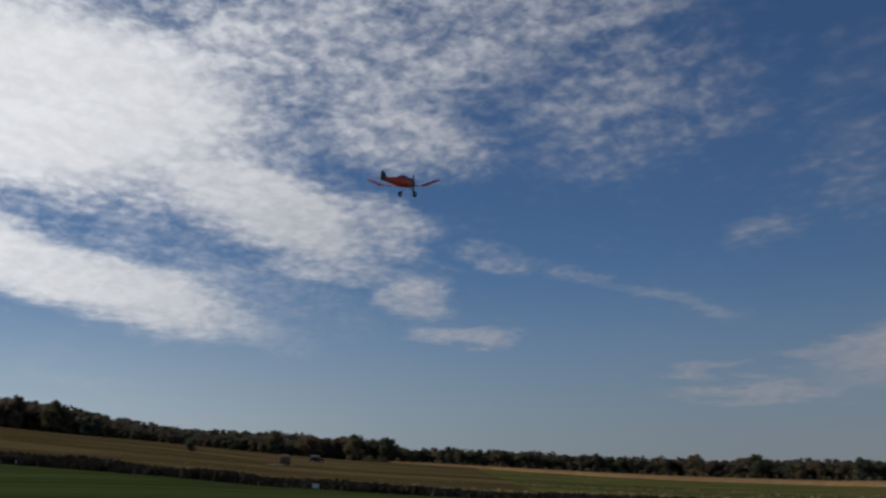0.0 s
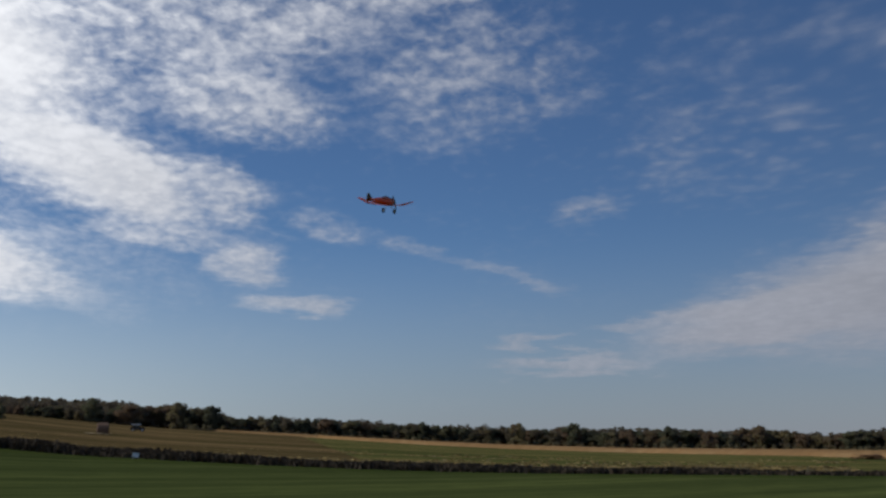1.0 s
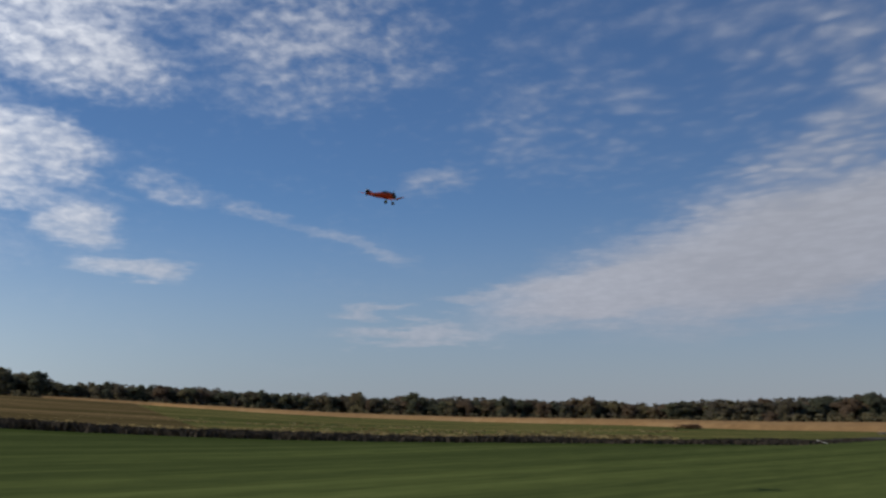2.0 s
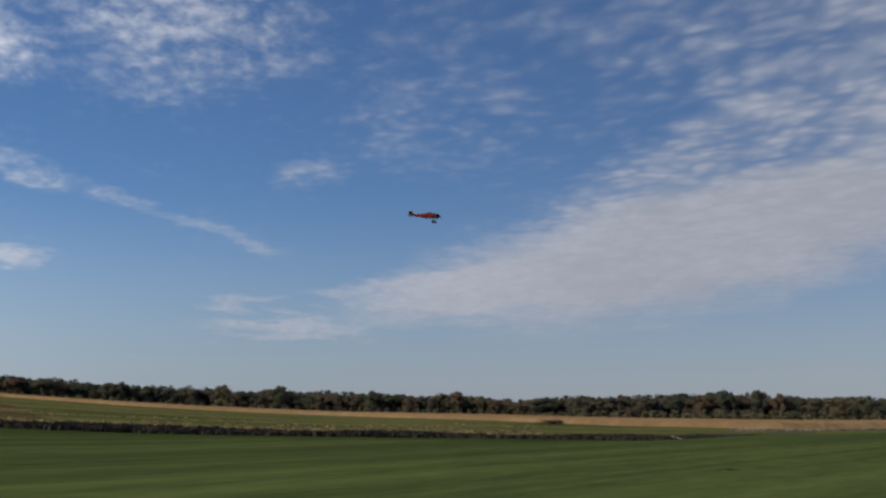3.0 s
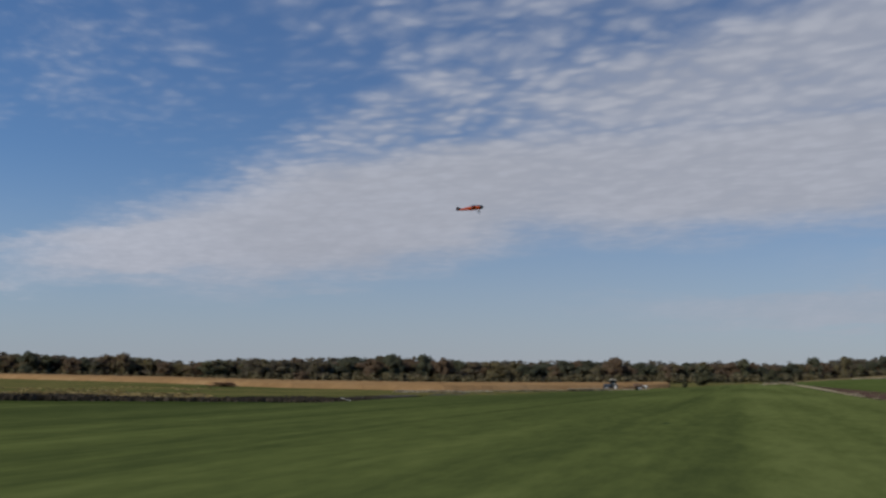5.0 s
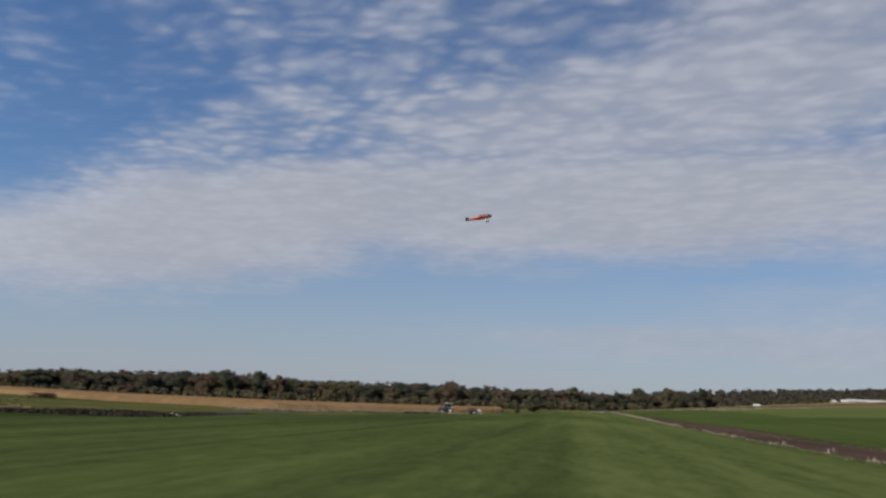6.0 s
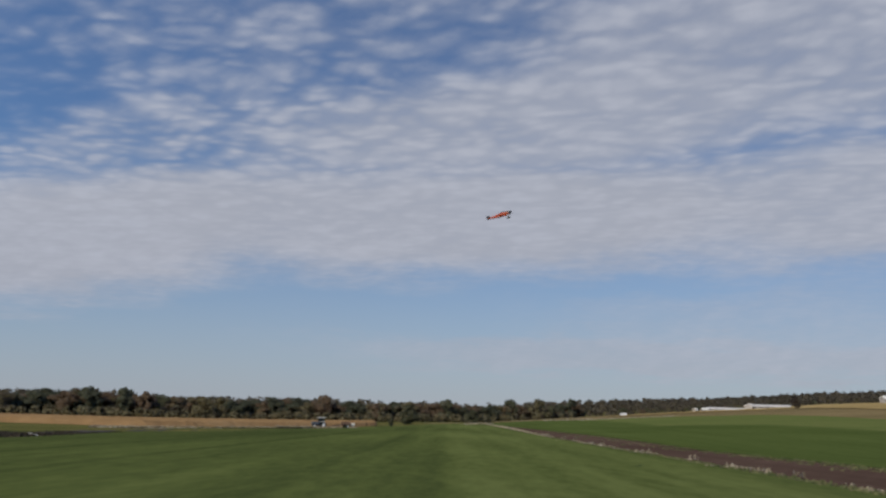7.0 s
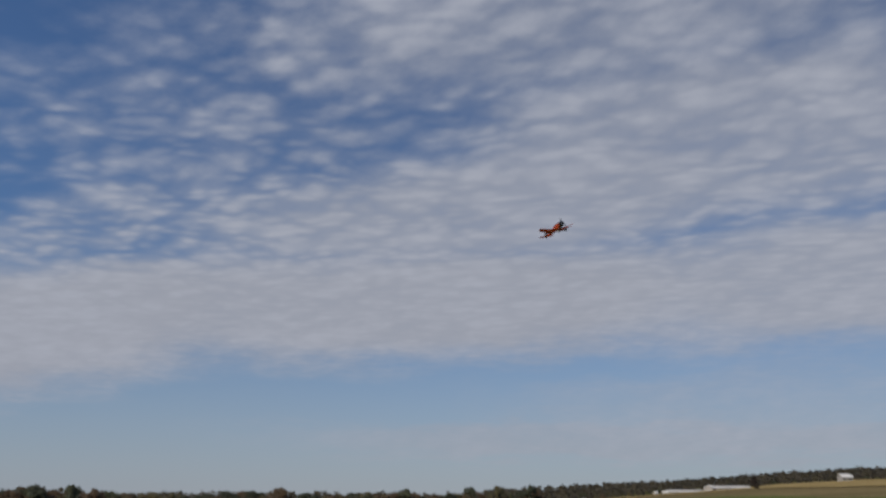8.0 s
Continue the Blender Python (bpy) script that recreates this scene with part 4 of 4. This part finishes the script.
def build_barn(az, d, length, width, eave, ridge, turn, label, roof_mat=None, bays=4, lift=0.0):
    x, y = polar(az, d)
    barn = tagged(new("barn"), label, "barn")
    bm = bmesh.new()
    ring = [(width / 2, 0), (width / 2, eave), (0, ridge - 0.05), (-width / 2, eave), (-width / 2, 0)]
    ends = [[bm.verts.new((q, p, z)) for p, z in ring] for q in (-length / 2, length / 2)]
    for k in range(5):
        bm.faces.new((ends[0][k], ends[0][(k + 1) % 5], ends[1][(k + 1) % 5], ends[1][k]))
    bm.faces.new(ends[0])
    bm.faces.new(ends[1][::-1])
    part("wall", bm, M_BARN, barn)
    part("roof", gable(length, width, eave, ridge), roof_mat or M_ROOF, barn, "pale metal roof")
    for k in range(bays):
        c = -length / 2 + length * (k + 0.5) / bays
        for s in (1, -1):
            opening = part("window", box(c - 0.9, c + 0.9, s * width / 2 - 0.06, s * width / 2 + 0.06, eave * 0.35, eave * 0.75, 0.02), M_GLASS, barn)
            part("frame", box(c - 1.0, c + 1.0, s * width / 2 - 0.03, s * width / 2 + 0.03, eave * 0.30, eave * 0.35, 0.0), M_WHITE, opening)
    part("door", box(length / 2 - 0.05, length / 2 + 0.06, -width * 0.2, width * 0.2, 0, eave * 0.9, 0.02), M_CRATE, barn)
    barn.matrix_basis = pose(x, y, height(x, y) + lift - 0.1, 0, 0, turn - az)
    return barn


def build_farm():
    build_barn(79.4, 562, 20, 9, 1.2, 2.2, 6, "long low white livestock barn with a pale roof", M_ROOF, 6)
    build_barn(78.35, 556, 3.6, 4.5, 2.2, 3.4, 70, "white gabled milk house joining two barns", M_WHITE, 2)
    build_barn(77.05, 556, 19, 8, 0.9, 1.8, 4, "low grey barn with a weathered metal roof", M_ROOF, 6)
    build_barn(75.95, 548, 2.6, 2.4, 1.3, 2.0, 20, "small white shed at the edge of a field", M_WHITE, 1)
    build_barn(75.45, 546, 1.8, 1.8, 1.4, 2.1, 50, "small white shed at the edge of a field", M_WHITE, 1)
    build_barn(71.5, 500, 2.4, 2.2, 0.8, 1.4, 10, "low white shelter far across the fields", M_WHITE, 1)
    build_barn(85.3, 560, 5.5, 5.0, 2.6, 4.0, 30, "white farmhouse on the rise beyond stubble", M_WHITE, 2)


def build_hay_bale():
    x, y = polar(-9.65, 150)
    stack = tagged(new("hay_bale"), "weathered brown round hay bale in the meadow", "hay bale")
    bm = bmesh.new()
    bmesh.ops.create_cone(bm, cap_ends=True, segments=28, radius1=0.9, radius2=0.9, depth=1.6, matrix=Matrix.Rotation(math.pi / 2, 4, "Y"))
    bmesh.ops.bevel(bm, geom=[e for e in bm.edges if len(e.link_faces) == 2 and any(len(f.verts) > 6 for f in e.link_faces)], offset=0.12, segments=3, affect="EDGES")
    part("roll", bm, M_CRATE, stack)
    stack.matrix_basis = pose(x, y, height(x, y) + 0.8, 0, 0, 12)


def build_truck():
    x, y = polar(-7.85, 215)
    van = tagged(new("pickup_truck"), "dark pickup truck with a white roof parked in the meadow", "pickup truck")
    part("body", box(-1.5, 1.5, -0.8, 0.8, 0.35, 0.9, 0.12), M_BLACK, van)
    part("cab", box(-1.1, 0.5, -0.72, 0.72, 0.9, 1.4, 0.15), M_GLASS, van, "dark cab windows")
    part("roof", box(-1.3, 0.7, -0.74, 0.74, 1.30, 1.56, 0.08), M_WHITE, van, "white cab roof")
    for px in (-0.95, 0.95):
        for s in (1, -1):
            wheel("wheel", van, px, s * 0.72, 0.33, 0.33, 0.22)
    van.matrix_basis = pose(x, y, height(x, y) + 0.03, 0, 0, 8)


def build_markers():
    for az, d, tilt in ((-7.9, 66.5, 8), (-23.6, 86, -5)):
        x, y = polar(az, d)
        sign = tagged(new("marker_board"), "small white board marking the edge of the mown strip", "sign", "field edge markers")
        part("board", box(-0.2, 0.2, -0.015, 0.015, 0.12, 0.40, 0.005), M_WHITE, sign)
        for s in (1, -1):
            part("stake", box(s * 0.18 - 0.02, s * 0.18 + 0.02, 0.016, 0.05, -0.2, 0.45), M_WOOD, sign)
        sign.matrix_basis = pose(x, y, height(x, y) + 0.05, -12, tilt, -az)
    x, y = polar(39.05, 62)
    pole = tagged(new("fallen_post"), "bleached white post lying slanted on the grass edge", "post")
    bm = bmesh.new()
    limb(bm, (-0.29, 0, 0.21), (0.29, 0, 0.05), 0.026, 0.022, 10)
    part("shaft", bm, M_ROOF, pole)
    stub = bmesh.new()
    limb(stub, (-0.21, 0, -0.05), (-0.20, 0, 0.16), 0.020, 0.016, 8)
    part("prop_stake", stub, M_WOOD, pole)
    pole.matrix_basis = pose(x, y, height(x, y) + 0.05, 0, 0, -39)


build_tractor()
build_farm()
build_hay_bale()
build_truck()
build_markers()
airplane, propeller = build_plane()

# ---- what moves ----
# seconds, place, bank, nose down, heading
FLIGHT = [
    (0.0, -0.71, 12.59, 5.51, 8, -13, 63.2),
    (0.5, 0.29, 14.13, 5.63, 7, -12, 58.8),
    (1.0, 1.60, 16.20, 5.74, 11, -11, 51.4),
    (1.5, 3.09, 17.81, 5.92, 15, -10, 37.2),
    (2.0, 5.24, 19.88, 6.27, 16, -9, 28.2),
    (2.6, 8.39, 22.00, 6.52, 14, -6, 5.1),
    (3.5, 14.29, 24.71, 7.06, 11, -2, -24),
    (4.0, 17.30, 24.25, 6.86, 7, -4, -33.5),
    (4.5, 20.14, 23.12, 6.88, 7, -8, -41.1),
    (5.0, 22.77, 21.80, 7.11, 8, -10, -48.3),
    (5.7, 25.75, 19.32, 7.71, 10, -13, -58.1),
    (6.5, 28.63, 16.41, 8.16, 15, -16, -69.2),
    (7.0, 29.52, 14.13, 8.62, 18, -18, -79.4),
    (7.5, 28.45, 11.49, 8.70, 20, -18, -105),
    (7.8, 25.35, 9.06, 8.69, 19, -16, -120.8),
    (8.0, 22.85, 8.15, 8.67, 17, -15, -129.8),
]


def motions():
    walk(airplane, [(t, pose(x, y, z, bank, dive, turn)) for t, x, y, z, bank, dive, turn in FLIGHT])
    walk(propeller, [(k * 0.1, pose(0.475 * PLANE_SIZE, 0, -0.006 * PLANE_SIZE, 70.0 * k, 0, 0)) for k in range(81)])


motions()
